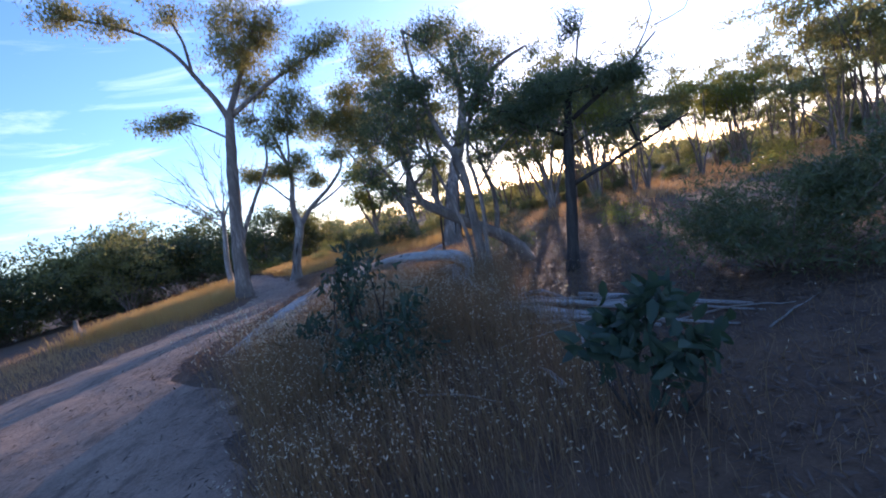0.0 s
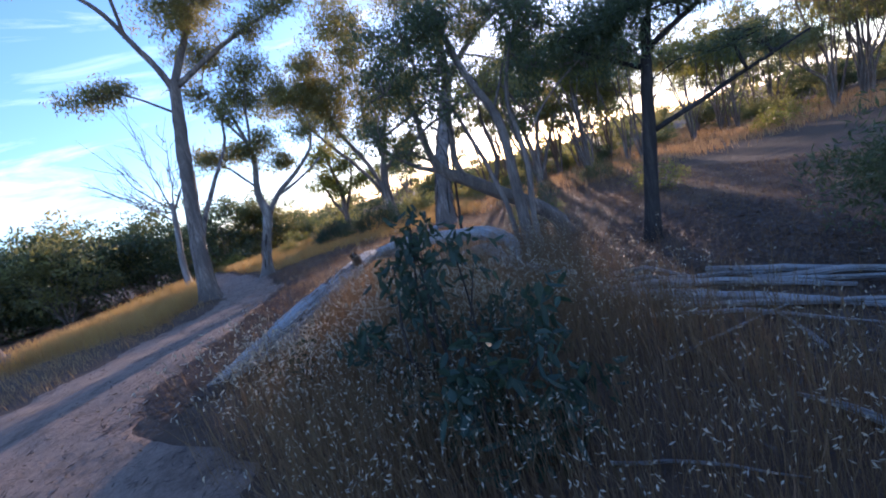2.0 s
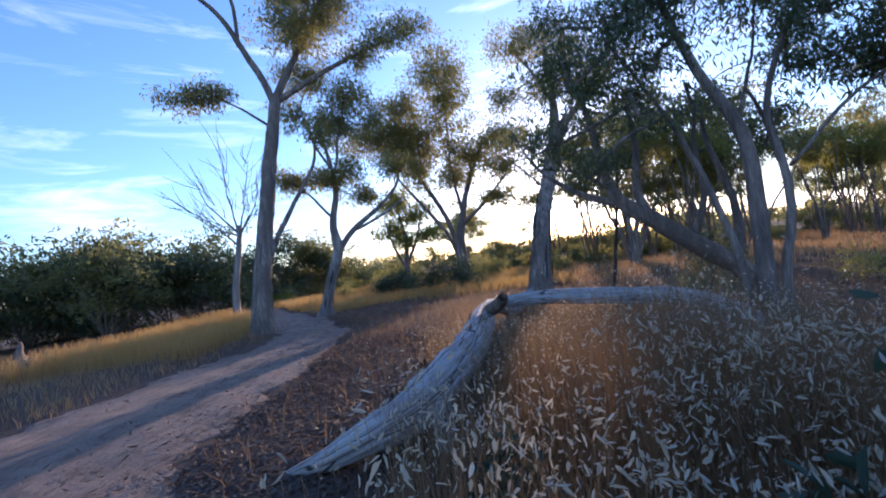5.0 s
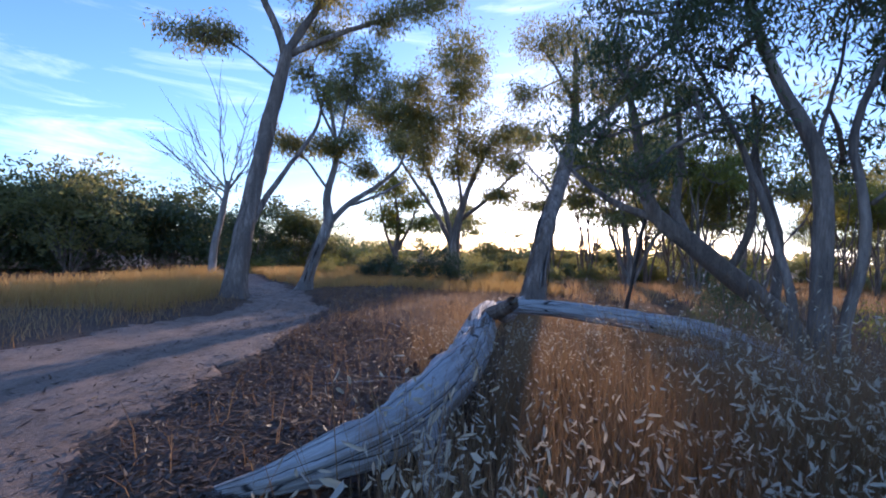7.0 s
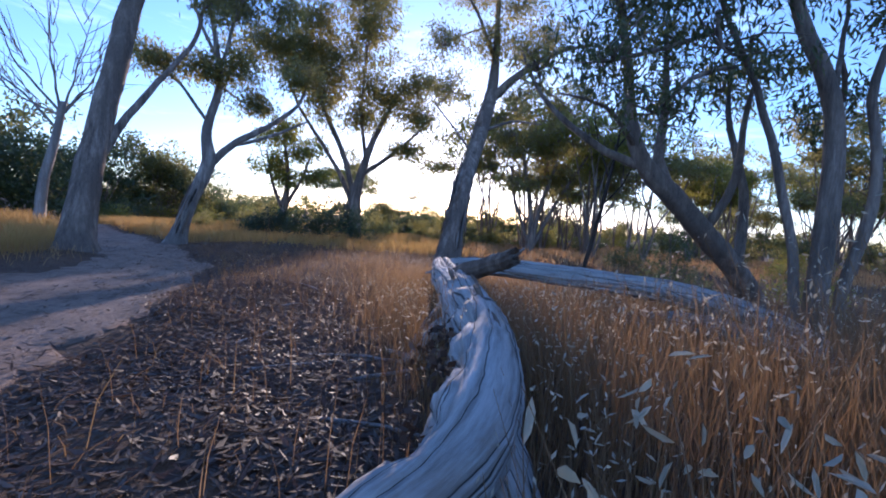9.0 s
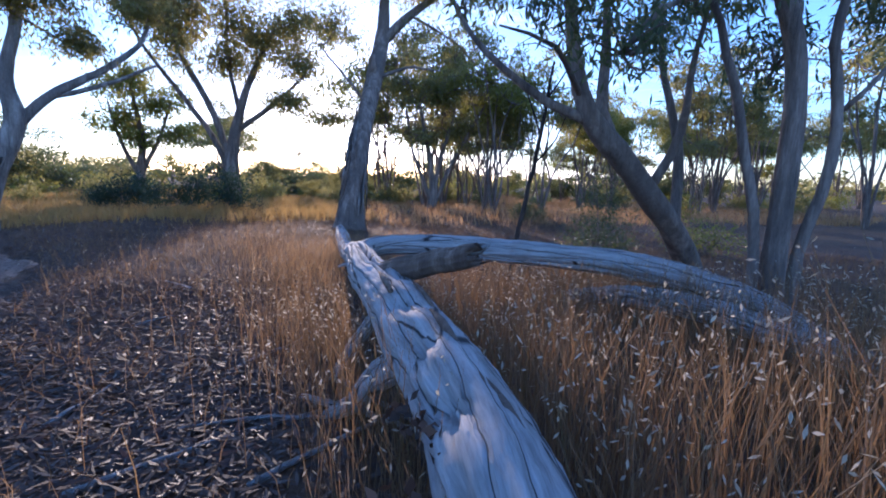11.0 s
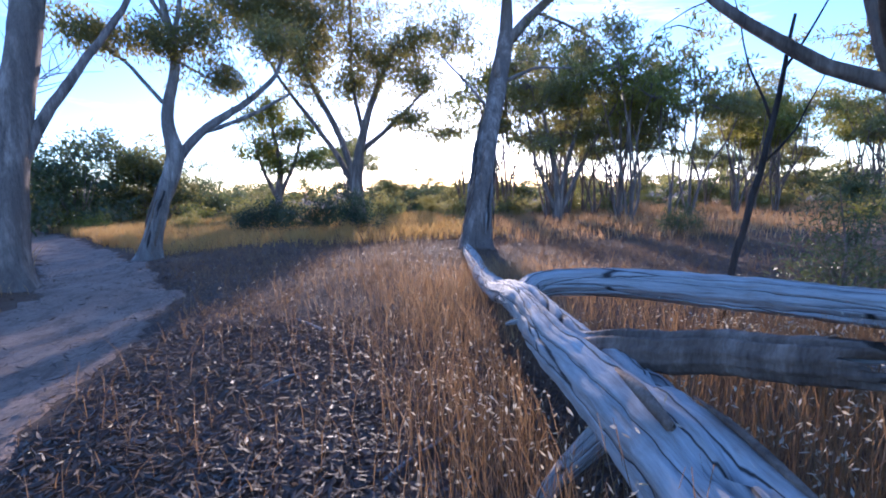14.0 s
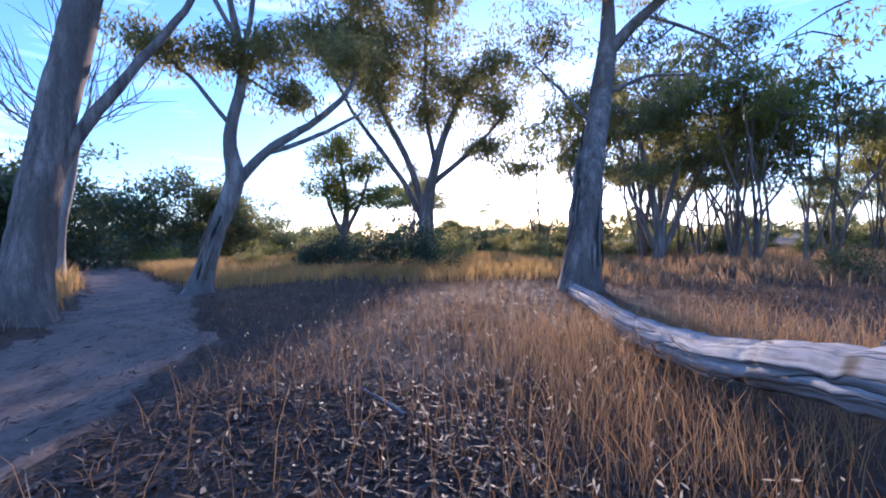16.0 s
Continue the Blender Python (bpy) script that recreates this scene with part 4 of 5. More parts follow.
fallen = thing("fallen_tree", (-1.97, 10.93, 0.0), "long silver-grey fallen gum trunk, cracked and weathered, lying in dry grass", "fallen tree")
fx, fy = -1.9, 10.9
part("main_log", log_mesh("main_log", [(x - fx, y - fy, z, r) for x, y, z, r in
     [(-3.95, 6.92, 0.06, 0.035), (-3.65, 6.9, 0.15, 0.075), (-3.35, 6.95, 0.25, 0.12), (-3.05, 7.12, 0.34, 0.165), (-2.82, 7.5, 0.42, 0.175), (-2.64, 7.95, 0.47, 0.165), (-2.5, 8.5, 0.5, 0.165), (-2.38, 9.1, 0.52, 0.155), (-2.27, 9.7, 0.53, 0.14),
      (-2.13, 10.35, 0.54, 0.125), (-1.98, 10.9, 0.5, 0.11), (-1.78, 11.5, 0.38, 0.11), (-1.55, 12.3, 0.22, 0.115), (-1.2, 13.6, 0.12, 0.12), (-0.75, 15.2, 0.1, 0.12), (-0.35, 16.6, 0.08, 0.1)]], 3,
     pits=[(-2.98 - fx, 7.55 - fy, 0.5, 0.1, 0.14), (-2.78 - fx, 7.95 - fy, 0.58, 0.08, 0.12), (-2.66 - fx, 8.35 - fy, 0.6, 0.07, 0.1), (-2.5 - fx, 8.75 - fy, 0.64, 0.06, 0.08), (-3.2 - fx, 7.2 - fy, 0.42, 0.1, 0.12), (-2.3 - fx, 9.2 - fy, 0.67, 0.05, 0.05)]), fallen)
part("far_limb", log_mesh("far_limb", [(x - fx, y - fy, z, r) for x, y, z, r in
     [(-1.98, 10.85, 0.52, 0.09), (-1.65, 11.12, 0.53, 0.1), (-1.15, 10.9, 0.54, 0.11), (-0.62, 10.32, 0.54, 0.115), (-0.2, 9.72, 0.53, 0.12), (0.12, 9.2, 0.48, 0.13), (0.3, 8.5, 0.36, 0.1), (0.15, 7.8, 0.16, 0.05)]], 9, step=0.06), fallen)
part("split_limb", log_mesh("split_limb", [(x - fx, y - fy, z, r) for x, y, z, r in
     [(-0.35, 9.75, 0.2, 0.05), (-0.1, 9.25, 0.28, 0.09), (0.02, 8.7, 0.3, 0.1), (0.0, 8.1, 0.26, 0.09), (0.25, 7.4, 0.16, 0.06), (0.6, 6.9, 0.08, 0.04)]], 12, step=0.06), fallen)
part("broken_stub", log_mesh("broken_stub", [(x - fx, y - fy, z, r) for x, y, z, r in
     [(-2.25, 9.7, 0.56, 0.075), (-2.2, 9.4, 0.66, 0.078), (-2.15, 9.1, 0.75, 0.07), (-2.12, 8.75, 0.84, 0.06)]], 15, 40, 0.03, jag=0.09, mat=BARK_STUB), fallen, "brown broken branch stub with splintered end")
for k, row in enumerate(([(-2.52, 8.6, 0.42, 0.095), (-2.66, 8.68, 0.33, 0.07), (-2.72, 8.82, 0.16, 0.05), (-2.82, 9.0, 0.01, 0.03)], [(-2.4, 9.3, 0.42, 0.05), (-2.55, 9.4, 0.18, 0.035), (-2.68, 9.38, 0.0, 0.02)],
                         [(-2.17, 10.2, 0.55, 0.03), (-2.27, 10.27, 0.54, 0.02), (-2.34, 10.3, 0.52, 0.008)], [(-2.12, 8.78, 0.85, 0.025), (-2.11, 8.68, 0.88, 0.016), (-2.1, 8.62, 0.92, 0.004)],
                         [(-2.92, 7.2, 0.36, 0.12), (-2.86, 7.05, 0.2, 0.085), (-2.84, 6.92, 0.02, 0.04)], [(-3.05, 7.15, 0.3, 0.09), (-3.2, 7.3, 0.14, 0.05), (-3.3, 7.42, 0.0, 0.02)])):
    part("side_root", limb_mesh("side_root", [(x - fx, y - fy, z, r) for x, y, z, r in row], SILVER, sides=9, step=0.05, seed=20 + k, rough=0.12), fallen)


ROT = leaf_material("dark_rotten_wood", [(0.0, (0.02, 0.014, 0.01)), (0.5, (0.06, 0.035, 0.022)), (1.0, (0.16, 0.09, 0.055))], (0.1, 0.05, 0.02), 0.05, 0.8)
rot_rng = np.random.default_rng(66)
for px, py, pz, wide, count in ((-2.98, 7.58, 0.48, 0.06, 60), (-2.82, 7.98, 0.5, 0.05, 45), (-3.18, 7.25, 0.41, 0.055, 40)):
    spots = np.array([px - fx, py - fy, pz]) + rot_rng.normal(0, 1, (count, 3)) * np.array([0.5 * wide, 1.6 * wide, 0.4 * wide])
    tagged(part("rotten_hollow", mesh_of("rotten_hollow", *leaf_chunk(spots, 0.045, 0.03, rot_rng, 0.2), ROT), fallen, "dark crumbling rotten wood in a hollow"), kind="stuff")
for k, (x, y, z, a, ln) in enumerate(((-3.2, 6.95, 0.3, 60, 0.3), (-2.7, 7.6, 0.6, 75, 0.35), (-2.55, 8.2, 0.655, 80, 0.3), (-2.42, 8.6, 0.66, 78, 0.4), (-2.68, 7.8, 0.61, 70, 0.25), (-2.5, 8.9, 0.68, 80, 0.3))):
    a = math.radians(a)
    dx, dy = math.cos(a) * ln, math.sin(a) * ln
    part("splinter", limb_mesh("splinter", [(x - fx, y - fy, z - 0.02, 0.012), (x - fx + 0.5 * dx, y - fy + 0.5 * dy, z + 0.012, 0.016), (x - fx + dx, y - fy + dy, z + 0.02, 0.004)], BARK_STUB, sides=5, step=0.06, rough=0.25, seed=90 + k), fallen)


def stick(name, label, rows, seed, mat=None, group="fallen sticks", category="stick"):
    x0, y0 = rows[0][:2]
    z0 = float(height(x0, y0))
    ob = new(name, limb_mesh(name, [(x - x0, y - y0, z + float(height(x, y)) - z0, r) for x, y, z, r in rows], mat or SILVER, sides=8, step=0.12, rough=0.12, seed=seed, wobble=0.008))
    ob.location = (x0, y0, z0)
    return tagged(ob, label, category, group)


rs = random.Random(8)
for k in range(13):
    x, y = rs.uniform(0.3, 1.6), rs.uniform(5.1, 6.9)
    a = math.radians(rs.uniform(-62, -38))
    ln = rs.uniform(0.7, 2.2)
    r = rs.uniform(0.02, 0.055)
    stick("fallen_branch", "bleached fallen branch in a heap on leaf litter", [(x, y, r * 0.7, r), (x + ln * 0.5 * math.cos(a), y + ln * 0.5 * math.sin(a), r + rs.uniform(0, 0.05), r * 0.8), (x + ln * math.cos(a), y + ln * math.sin(a), r * 0.5, r * 0.35)], 30 + k, group="heap of bleached branches")
for x, y, a, ln, r in ((-3.3, 8.6, 20, 0.9, 0.014), (-3.5, 8.1, -30, 0.7, 0.012), (-2.9, 9.0, 160, 0.8, 0.012), (-3.9, 8.9, 10, 1.0, 0.016), (-4.1, 9.6, 60, 0.6, 0.012), (-3.2, 9.9, 40, 0.9, 0.012), (-2.7, 9.3, -75, 0.8, 0.02), (-2.95, 9.25, -60, 0.9, 0.022),
                    (1.0, 4.2, 70, 0.6, 0.02), (0.6, 3.4, 100, 0.5, 0.025), (1.8, 4.4, -20, 1.2, 0.012), (0.2, 4.6, 10, 1.6, 0.012), (2.4, 3.6, 30, 1.0, 0.01), (-0.6, 3.8, -30, 0.8, 0.01), (-3.9, 11.2, 30, 0.5, 0.01), (-3.4, 12.4, 120, 0.7, 0.012)):
    a = math.radians(a)
    stick("fallen_stick", "thin bleached stick lying on leaf litter", [(x, y, r, r), (x + 0.5 * ln * math.cos(a), y + 0.5 * ln * math.sin(a), r + 0.02, r * 0.8), (x + ln * math.cos(a), y + ln * math.sin(a), r * 0.6, r * 0.4)], int(100 * abs(x + y)))

stump = thing("stump", on_ground(-12.4, 14.0), "splintered pale tree stump on the far verge", "stump")
for k, (dx, dy, h, r) in enumerate(((0, 0, 0.8, 0.16), (0.22, -0.05, 0.45, 0.12), (0.45, 0.05, 0.35, 0.1), (-0.18, 0.1, 0.4, 0.1))):
    part("splinter", limb_mesh("splinter", [(dx, dy, -0.05, r), (dx, dy, 0.5 * h, r * 0.8), (dx + 0.04, dy, h, r * 0.2)], BARK_GUM, sides=9, step=0.08, rough=0.2, seed=50 + k, wobble=0.01), stump)


# ---- woods round about ----
def wood_gum(seed, tall, leaf, label, group, name="gum_tree"):
    """A thin many-stemmed gum with flat leaf clouds, at the origin."""
    rng = np.random.default_rng(seed)
    stems = rng.integers(3, 6)
    limbs, clumps = [], []
    for k in range(stems):
        a = 6.28 * k / stems + rng.uniform(-0.5, 0.5)
        d = rng.uniform(0.12, 0.34) * tall
        top = np.array([math.cos(a) * d, math.sin(a) * d, tall * rng.uniform(0.7, 0.98)])
        limbs.append([(0.05 * math.cos(a), 0.05 * math.sin(a), 0.0, 0.045), (*(top * 0.3 * np.array([0.7, 0.7, 1]) + rng.normal(0, 0.12, 3)), 0.036), (*(top * 0.65 + rng.normal(0, 0.2, 3)), 0.028), (*top, 0.014)])
        for _ in range(4):
            o = top * rng.uniform(0.84, 1.08) + rng.normal(0, 0.1 * tall, 3) * np.array([1, 1, 0.3])
            clumps.append((*o, rng.uniform(0.09, 0.19) * tall, rng.uniform(0.03, 0.06) * tall, rng.integers(100, 200)))
    clumps.append((0, 0, tall * 0.97, 0.16 * tall, 0.06 * tall, 240))
    return tree(name, (0, 0, 0), label, [(0, 0, -0.15, 0.07), (0.05, 0, 0.25 * tall, 0.05), (0.1, 0.1, 0.55 * tall, 0.036), (0, 0, 0.85 * tall, 0.015)], limbs, clumps, BARK_GUM, leaf, 0.24, 0.06, seed, sides=6, spread=0.2, group=group, twigs_each=4)


def scrub(seed, tall, leaf, label, group):
    rng = np.random.default_rng(seed)
    cl = []
    for k in range(9):
        a, d = rng.uniform(0, 6.28), rng.uniform(0, 0.45) * tall
        z = rng.uniform(0.12, 0.85) * tall
        cl.append((math.cos(a) * d, math.sin(a) * d, z, rng.uniform(0.2, 0.34) * tall, rng.uniform(0.09, 0.16) * tall, 330))
    return shrub("scrub_bush", (0, 0, 0), label, cl, leaf, 0.22, 0.075, seed, 24, spread=0.2, group=group)


def scatter(models, spots, rng):
    """Sets the first models down and copies them to the other spots."""
    used = set()
    for x, y, s, k in spots:
        m = models[k % len(models)]
        pos = pose(*on_ground(x, y, 0.08), 0, 0, rng.uniform(0, 360))
        ob = m if id(m) not in used else copy_thing(m, pos)
        used.add(id(m))
        ob.matrix_basis = pos
        ob.scale = (s, s, s * rng.uniform(0.9, 1.1))


rng_w = np.random.default_rng(77)
gums = [wood_gum(201, 5.8, LEAF_GUM, "thin gum tree with flat leaf clouds in open woodland", "woodland gums"), wood_gum(202, 6.8, LEAF_GUM, "tall thin gum tree with sparse crown in open woodland", "woodland gums"),
        # The LEAF_YELLOW model has sunlight and haze put into its leaf colour.
        wood_gum(203, 5.2, LEAF_GUM, "low gum tree with layered crown in open woodland", "woodland gums"), wood_gum(204, 5.4, LEAF_YELLOW, "gum tree in open woodland, leaves coloured yellower to look sunlit", "woodland gums")]
spots = []
for k in range(62):
    a = rng_w.uniform(-2.4, 78)
    d = rng_w.uniform(18, 46)
    x, y = -2.8 + d * math.sin(math.radians(a)), 8 + d * math.cos(math.radians(a))
    if (x < 3 and y < 30) or (a < 12 and d < 28) or (8 < a < 15 and d < 34) or (6 < a < 27 and d > 30 and k % 5 < 3):
        continue
    spots.append((x, y, rng_w.uniform(0.75, 1.15) * (0.8 if 4 < a < 16 else 1.0), k))
for k in range(26):
    a = rng_w.uniform(80, 290)
    d = rng_w.uniform(16, 34)
    spots.append((-2.8 + d * math.sin(math.radians(a)), 6 + d * math.cos(math.radians(a)), rng_w.uniform(0.8, 1.2), k))
for k in range(24):
    a = rng_w.uniform(26, 82)
    d = rng_w.uniform(15, 40)
    spots.append((-1.0 + d * math.sin(math.radians(a)), 8 + d * math.cos(math.radians(a)), rng_w.uniform(0.6, 1.1), k))
spots = [s for n, s in enumerate(spots) if not (s[1] > 28 and -4.5 < 0.956 * s[0] - 0.292 * s[1] < 6.5 and n % 4)]
spots += [(7.4, 25.5, 1.3, 1), (9.0, 29.5, 1.4, 0), (4.2, 30.0, 1.15, 2), (9.6, 27.5, 1.05, 1), (11.2, 31.0, 1.1, 0), (8.2, 24.6, 0.95, 2), (12.6, 34.0, 1.15, 1), (10.6, 26.0, 1.0, 3)]
scatter(gums, spots, rng_w)

bushes = [scrub(301, 4.2, LEAF_DARK, "large dark scrub bush with rounded top beside the track", "scrub thicket"), scrub(302, 3.6, LEAF_DARK, "dense dark green scrub bush in a thicket", "scrub thicket"),
          scrub(303, 3.8, LEAF_GUM, "olive-green scrub bush in a thicket", "scrub thicket")]
spots = []
for k in range(34):
    f = k / 33
    x, y = -27 + 15.5 * f + rng_w.normal(0, 1.2), 15 + 22 * f + rng_w.normal(0, 1.4)
    if x < -14 or y > 31:
        spots.append((x, y, rng_w.uniform(1.15, 1.7) * (1.0 - 0.3 * f), k))
for k in range(16):
    spots.append((rng_w.uniform(-13, -3), rng_w.uniform(38, 52), rng_w.uniform(0.35, 0.6), k))
for k in range(14):
    spots.append((rng_w.uniform(-26, -16), rng_w.uniform(-2, 14), rng_w.uniform(0.6, 0.95), k))
scatter(bushes, spots, rng_w)

low = [shrub("low_bush", (0, 0, 0), "low yellow-green bush at the woodland edge", [(0, 0, 0.6, 0.8, 0.5, 900), (0.7, 0.1, 0.4, 0.5, 0.35, 500)], LEAF_YELLOW, 0.14, 0.04, 311, 10, group="low woodland bushes", spread=0.18),
       shrub("low_bush", (0, 0, 0), "low dull green bush at the woodland edge", [(0, 0, 0.5, 0.7, 0.45, 800), (-0.6, 0.1, 0.4, 0.5, 0.3, 500)], LEAF_GUM, 0.14, 0.04, 313, 10, group="low woodland bushes", spread=0.18)]
spots = []
for k in range(70):
    a = rng_w.uniform(-30, 75)
    d = rng_w.uniform(17.5, 36)
    x, y = -2.8 + d * math.sin(math.radians(a)), 8 + d * math.cos(math.radians(a))
    if path_side(x, y) < 0.8 or y < 24 and x < 6 or x > 3 and k % 3:
        continue
    spots.append((x, y, rng_w.uniform(0.6, 1.3), k))
scatter(low, spots, rng_w)


und = np.random.default_rng(515)
spots = []
for k in range(120):
    a = und.uniform(6, 74) if k % 3 else und.uniform(6, 30)
    d = und.uniform(21, 40)
    x, y = -2.8 + d * math.sin(math.radians(a)), 8 + d * math.cos(math.radians(a))
    if abs(0.959 * (x + 2.9) - 0.284 * (y - 10)) < 0.5 or y < 22:
        continue
    spots.append((x, y, und.uniform(0.4, 0.72) if d > 28 else und.uniform(0.2, 0.36), k))
scatter([scrub(304, 4.0, LEAF_GUM, "olive undergrowth bush below woodland gums", "woodland undergrowth"), scrub(305, 3.6, LEAF_DARK, "dull green undergrowth bush below woodland gums", "woodland undergrowth")], spots, und)


def far_woods():
    """A ragged belt of treetops and undergrowth that closes the view."""
    rng = np.random.default_rng(404)
    leaves, wood = [], []
    for k in range(340):
        a = rng.uniform(0, 6.28)
        d = rng.uniform(55, 95)
        x, y = -2 + d * math.sin(a), 8 + d * math.cos(a)
        tall = rng.uniform(1.3, 3.6) * (0.7 if 0 < a < 0.5 else 1.0)
        wood.append(tube([(x, y, -0.2, 0.12), (x + 0.2, y, tall * 0.5, 0.09), (x, y + 0.3, tall, 0.04)], 5, 1.5, 0, k)[:2])
        for _ in range(4):
            c = np.array([x + rng.normal(0, 1.2), y + rng.normal(0, 1.2), tall * rng.uniform(0.25, 1.0)])
            leaves.append(leaf_chunk(clump_points(c, (1.5, 1.5, 0.7), 70, rng, 10, 0.3)[1], 0.6, 0.28, rng, 0.1))
    woods = tagged(new("far_woods", mesh_of("far_woods", *join(leaves), LEAF_GUM)), "distant belt of olive-green bushland", "woods", kind="stuff")
    tagged(part("far_trunks", mesh_of("far_trunks", *join(wood), BARK_GUM), woods), kind="stuff")


far_woods()

# ---- grass and litter ----
def near_log(x, y):
    ax, ay = np.array([-3.95, -3.5, -3.05, -2.82, -2.64, -2.5, -2.38, -2.27, -1.98, -1.25, -0.6]), np.array([6.85, 6.92, 7.12, 7.5, 7.95, 8.5, 9.1, 9.7, 10.9, 13.6, 16.4])
    return np.abs(x - np.interp(y, ay, ax)) + np.where((y < 6.7) | (y > 14.5), 9, 0)


def grass_mesh(x, y, tall, rng, width=0.0035, lean=0.25):
    """Stalks of three joints, as narrow ribbons."""
    n = len(x)
    z = height(x, y) - 0.02
    a, b = rng.uniform(0, 6.28, n), rng.uniform(0, 6.28, n)
    ln = tall * rng.uniform(0.55, 1.15, n)
    tip = lean * ln * rng.uniform(0.2, 1.6, n)
    w = width * rng.uniform(0.7, 1.5, n)
    base = np.stack([x, y, z], -1)
    out = np.stack([np.cos(a), np.sin(a), np.zeros(n)], -1)
    side = np.stack([np.cos(b), np.sin(b), np.zeros(n)], -1) * w[:, None]
    mid = base + out * (tip * 0.3)[:, None] + np.array([0, 0, 1]) * (ln * 0.55)[:, None]
    top = base + out * tip[:, None] + np.array([0, 0, 1]) * (ln * 0.97)[:, None]
    v = np.stack([base - side, base + side, mid + side * 0.8, mid - side * 0.8, top + side * 0.35, top - side * 0.35], 1)
    i = np.arange(n)[:, None] * 6
    q = np.concatenate([i + np.array([[0, 1, 2, 3]]), i + np.array([[3, 2, 4, 5]])])
    return v.reshape(-1, 3), q, top


def strew(n, x0, x1, y0, y1, density, rng):
    """Random places in a rectangle, kept by a density of 0 to 1."""
    x, y = rng.uniform(x0, x1, n), rng.uniform(y0, y1, n)
    patch = 0.5 + 0.5 * np.sin(1.9 * x + 1.3 * np.sin(1.1 * y)) * np.cos(1.6 * y + 0.9 * np.sin(1.4 * x))
    keep = rng.uniform(0, 1, n) < density(x, y) * (0.35 + 0.65 * patch)
    return x[keep], y[keep]


def off_path(x, y, soft=0.5):
    return ease(-0.1, soft, path_side(x, y) + 0.15 * np.sin(3 * x + 2 * y))


def oat_field(x, y):
    """Where tall dry oats stand: east of the fallen limb and along its foot."""
    east = ease(-3.3, -2.7, x - 0.35 * ease(6.5, 3.0, y)) * ease(1.4, 0.2, x) * ease(1.2, 3.0, y) * ease(11.3, 10.0, y)
    west = 0.02 * ease(-4.9, -3.6, x) * ease(2.0, 3.5, y) * ease(11, 9, y)
    mound = 0.08 * np.exp(-(((x + 2.6) / 1.4) ** 2 + ((y - 13.2) / 2.8) ** 2))
    return np.clip(np.maximum(np.maximum(east, west), mound), 0, 1) * off_path(x, y) * ease(0.1, 0.24, near_log(x, y))


def verge(x, y):
    return off_path(x, y) * ease(-15, -13, x) * ease(-6, -8, x) * ease(7, 9, y)


def thin_field(x, y):
    return off_path(x, y) * ease(0.1, 0.25, near_log(x, y)) * (1 - 0.6 * ease(-2.4, -2.9, x) * ease(5, 6.5, y) * ease(11, 9.5, y))


rg = np.random.default_rng(123)


def grass(name, label, chunks, mat):
    tagged(new(name, mesh_of(name, *join(chunks), mat)), label, "grass", kind="stuff")


x, y = strew(130000, -5.2, 1.6, 0.8, 16.5, oat_field, rg)
tall = 0.42 + 0.3 * ease(-3.2, -2.4, x) * ease(3.0, 4.5, y) * ease(10.5, 8.5, y) * (0.75 + 0.35 * np.sin(2.3 * x + 1.7 * y)) + 0.5 * np.exp(-((x + 1.3) / 0.75) ** 2 - ((y - 6.9) / 0.8) ** 2)
v, q, tops = grass_mesh(x, y, tall, rg, 0.0017, 0.25)
grass("oat_grass", "tall dry wild oats with straw-coloured stalks", [(v, q)], STRAW)
pick = rg.permutation(len(tops))[:int(len(tops) * 0.3)]
husks = np.repeat(tops[pick], 2, 0) + rg.normal(0, 0.025, (2 * len(pick), 3)) - np.array([0, 0, 0.02])
grass("oat_husks", "pale papery oat husks drooping from dry stalks", [leaf_chunk(husks, 0.03, 0.009, rg, 0.4)], OAT)

x, y = strew(9000, -6.0, 6, -0.5, 18, lambda x, y: off_path(x, y) * ease(0.1, 0.25, near_log(x, y)) * 0.6 * (1 - 0.85 * ease(-2.4, -2.9, x) * ease(5, 6.5, y) * ease(11, 9.5, y)), rg)
v, q, tops = grass_mesh(x, y, 0.36, rg, 0.0016, 0.5)
grass("thin_oats", "scattered thin dry oat stalks over leaf litter", [(v, q)], STRAW)
tops = tops[::3]
husks = np.repeat(tops, 2, 0) + rg.normal(0, 0.03, (2 * len(tops), 3)) - np.array([0, 0, 0.02])
grass("scattered_husks", "scattered pale oat husks on thin stalks", [leaf_chunk(husks, 0.026, 0.008, rg, 0.3)], OAT)

x, y = strew(70000, -6.5, 7, -1.5, 22, thin_field, rg)
v, q, tops = grass_mesh(x, y, 0.14, rg, 0.002, 0.8)
grass("short_grass", "sparse short dry grass over leaf litter", [(v, q)], STRAW)

x, y = strew(30000, -5.5, 0.6, 9.5, 20, lambda x, y: np.exp(-(((x + 2.2) / 0.9) ** 2 + ((y - 13.0) / 2.4) ** 2)) * off_path(x, y) * ease(0.1, 0.4, near_log(x, y)), rg)
v, q, tops = grass_mesh(x, y, 0.36, rg, 0.0009, 0.5)
grass("tawny_grass", "fine tawny grass glowing against the light", [(v, q)], TAWNY)

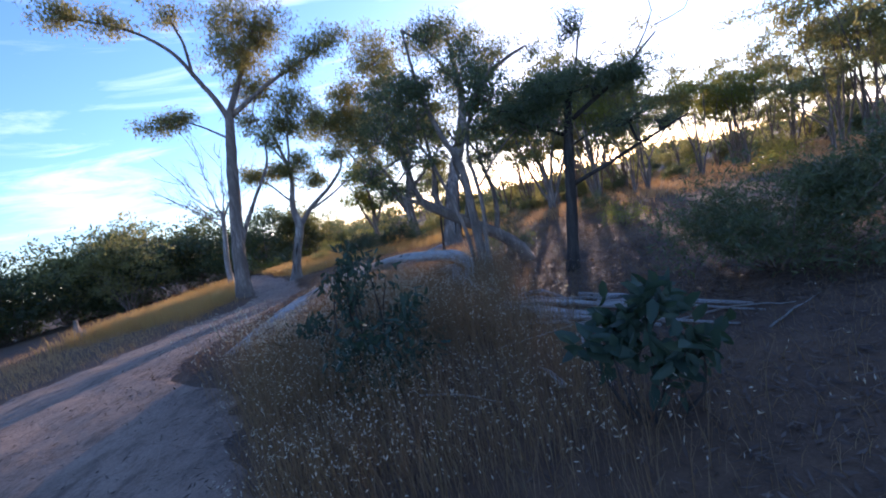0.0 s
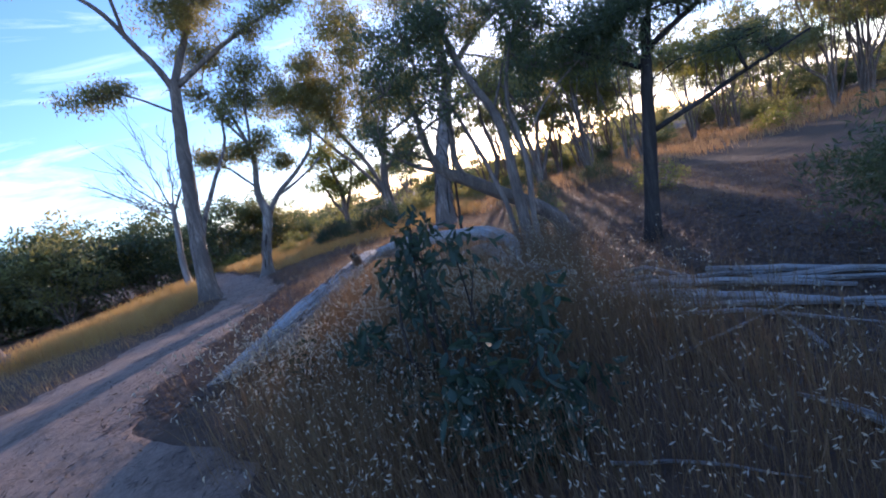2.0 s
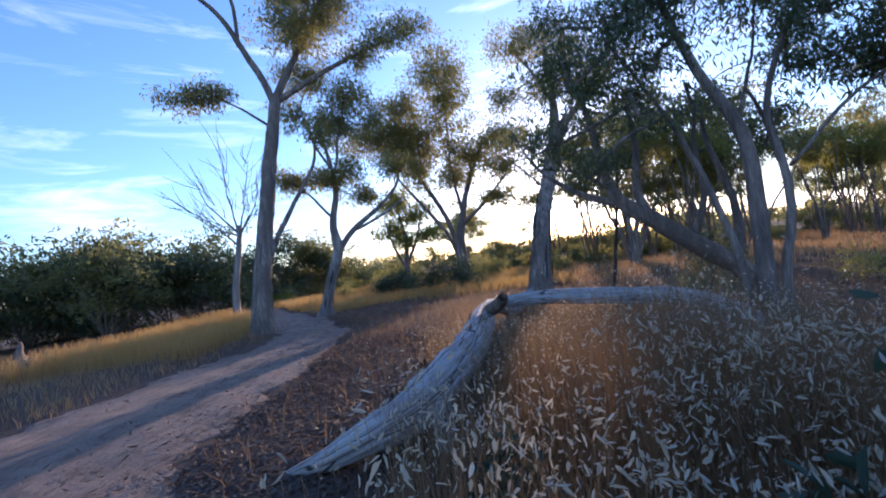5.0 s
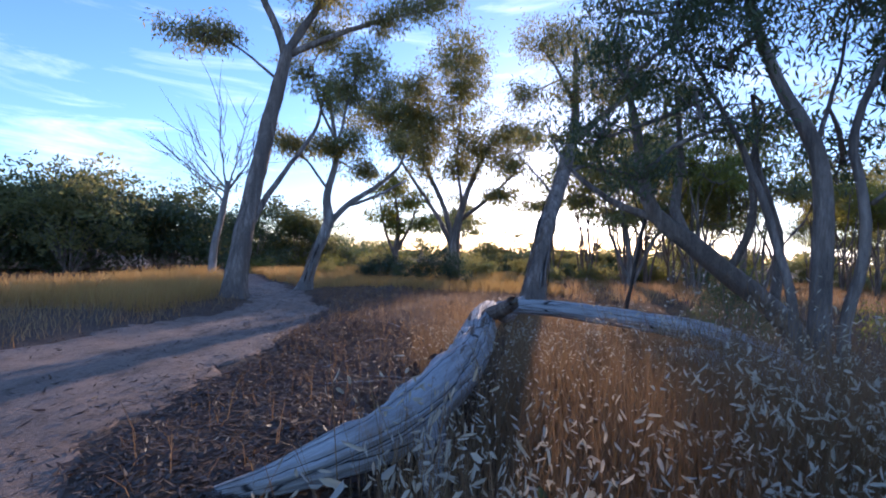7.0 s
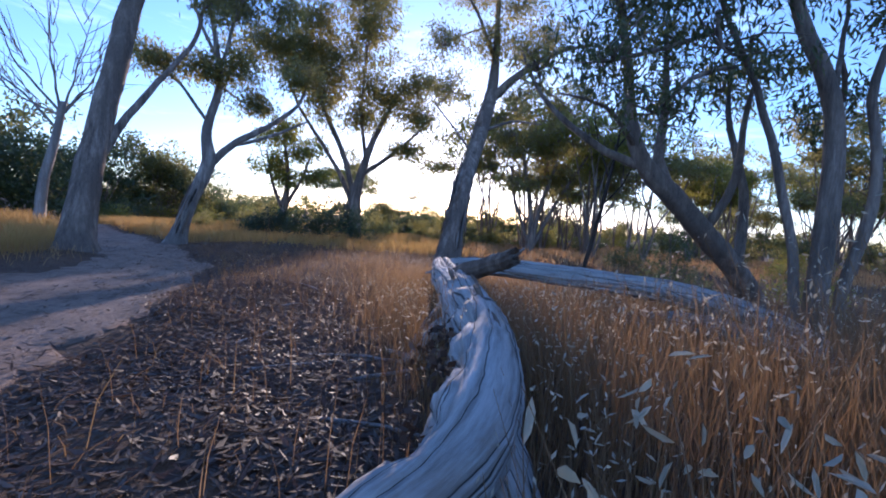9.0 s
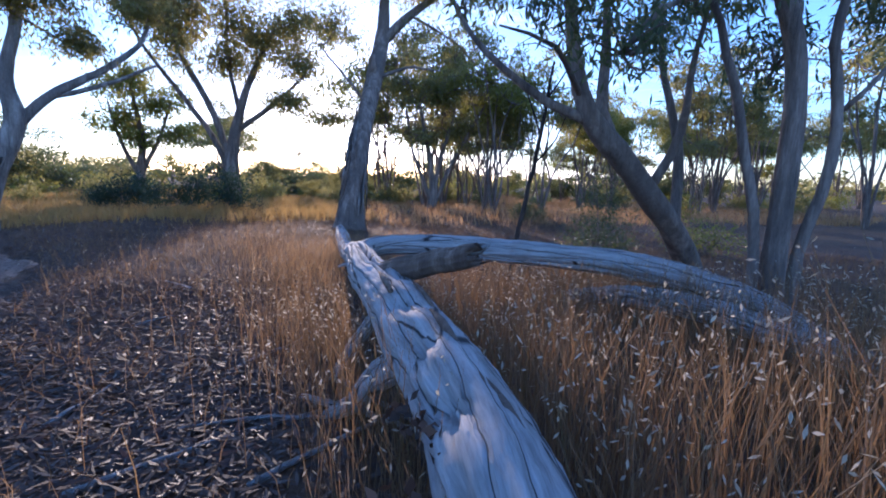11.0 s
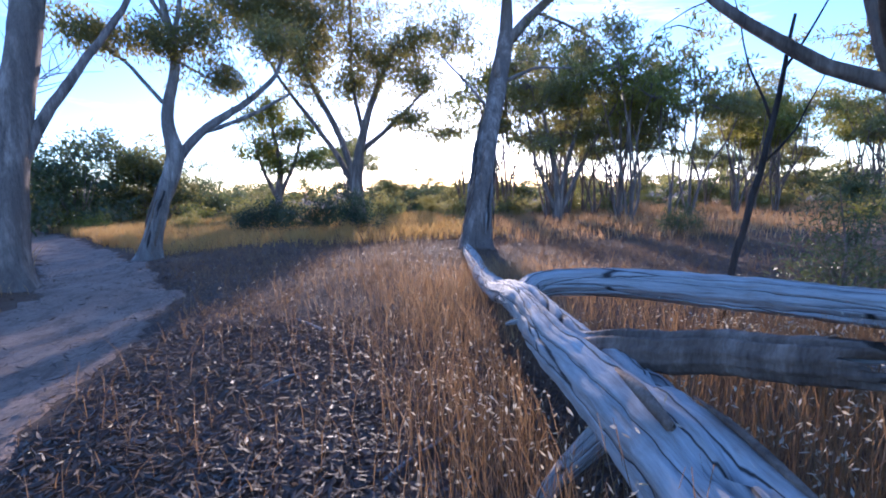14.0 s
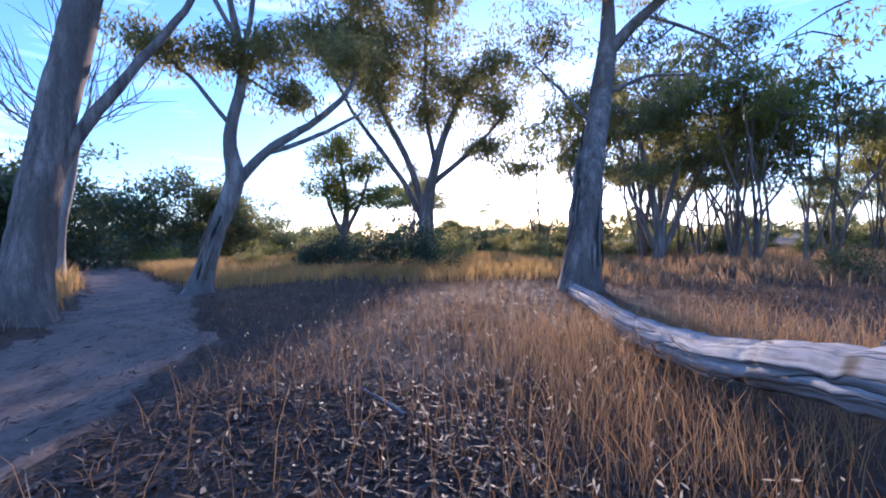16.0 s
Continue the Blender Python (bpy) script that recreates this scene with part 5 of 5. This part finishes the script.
x, y = strew(4600, -3.3, -0.6, 4.75, 6.75, lambda x, y: ease(-3.3, -3.0, x) * ease(4.7, 5.2, y) * ease(6.8, 6.3, y), rg)
v, q, tops = grass_mesh(x, y, 0.82 + 0.12 * np.sin(3 * x + 2 * y), rg, 0.0015, 0.22)
grass("tall_oat_stalks", "tall dry oat stalks beside the track", [(v, q)], STRAW)
tops = tops[::3]
husks = np.repeat(tops, 4, 0) + rg.normal(0, 0.05, (4 * len(tops), 3)) - np.array([0, 0, 0.05])
grass("large_husks", "large pale oat husks hanging from tall stalks", [leaf_chunk(husks, 0.045, 0.012, rg, 0.5, True)], OAT)

x, y = strew(9000, -3.0, 0.8, 10.9, 15.0, lambda x, y: ease(10.9, 11.6, y) * ease(15, 13.5, y) * ease(-3.0, -2.2, x) * ease(0.8, -0.4, x), rg)
v, q, tops = grass_mesh(x, y, 0.34, rg, 0.0018, 0.45)
grass("log_side_grass", "dry straw grass growing over the low end of the fallen trunk", [(v, q)], TAWNY)

x, y = strew(24000, -15, -6, 7, 22, verge, rg)
v, q, tops = grass_mesh(x, y, 0.2, rg, 0.004, 0.5)
grass("verge_grass", "tawny dry grass along the far edge of the track", [(v, q)], TAWNY)

x, y = strew(16000, -13, -8, 13, 24, verge, rg)
v, q, tops = grass_mesh(x, y, 0.5, rg, 0.006, 0.35)
grass("tall_verge_grass", "tall yellow grass before the scrub thicket", [(v, q)], GOLD)

x, y = strew(60000, -14, 2, 19, 40, lambda x, y: off_path(x, y) * ease(18.5, 20.5, y), rg)
v, q, tops = grass_mesh(x, y, 0.34, rg, 0.008, 0.4)
grass("meadow_grass", "yellow-green dry grass at the woodland edge", [(v, q)], GOLD)

x, y = strew(42000, 1, 22, 13, 36, lambda x, y: ease(17, 20, y + 0.35 * x), rg)
v, q, tops = grass_mesh(x, y, 0.3, rg, 0.008, 0.4)
grass("clearing_grass", "tawny dry grass at the far side of the clearing", [(v, q)], TAWNY)


def litter(n, x0, x1, y0, y1, density, size, rng):
    x, y = strew(n, x0, x1, y0, y1, density, rng)
    n = len(x)
    c = np.stack([x, y, height(x, y) + rng.uniform(0.004, 0.03, n) + 0.032 * ease(0.05, -0.25, path_side(x, y))], -1)
    a = rng.uniform(0, 6.28, n)
    d = np.stack([np.cos(a), np.sin(a), rng.normal(0, 0.22, n)], -1)
    s = np.stack([-np.sin(a), np.cos(a), rng.normal(0, 0.35, n)], -1)
    ln, w = (size * rng.uniform(0.5, 1.3, n))[:, None], (0.2 * size * rng.uniform(0.5, 1.2, n))[:, None]
    up = np.array([0, 0, 1.0]) * (0.1 * ln)
    v = np.stack([c - d * ln * 0.5 + up * 0.4, c + s * w * 0.5 - up * 0.1, c + d * ln * 0.5 + up * 0.6, c - s * w * 0.5 - up * 0.1], 1)
    return v.reshape(-1, 3), np.arange(4 * n).reshape(n, 4)


bed = lambda x, y: np.clip(0.15 + off_path(x, y, 0.2), 0, 1) * (1 - 0.75 * oat_field(x, y))
tagged(new("leaf_litter", mesh_of("leaf_litter", *join([litter(100000, -6.5, 7, 0, 20, bed, 0.09, rg), litter(34000, -5, -2, 6.5, 13, bed, 0.1, rg), litter(12000, -1, 4, 4, 9, bed, 0.13, rg), litter(16000, -9, -2, 0, 20, lambda x, y: 0.12 + 0.6 * np.exp(-(path_side(x, y) / 0.7) ** 2), 0.075, rg), litter(30000, -9.5, -1, 0, 20, lambda x, y: np.exp(-((path_side(x, y) - 0.05) / 0.3) ** 2), 0.07, rg)]), LITTER)), "grey-brown fallen gum leaves and bark strips", "leaf litter", kind="stuff")
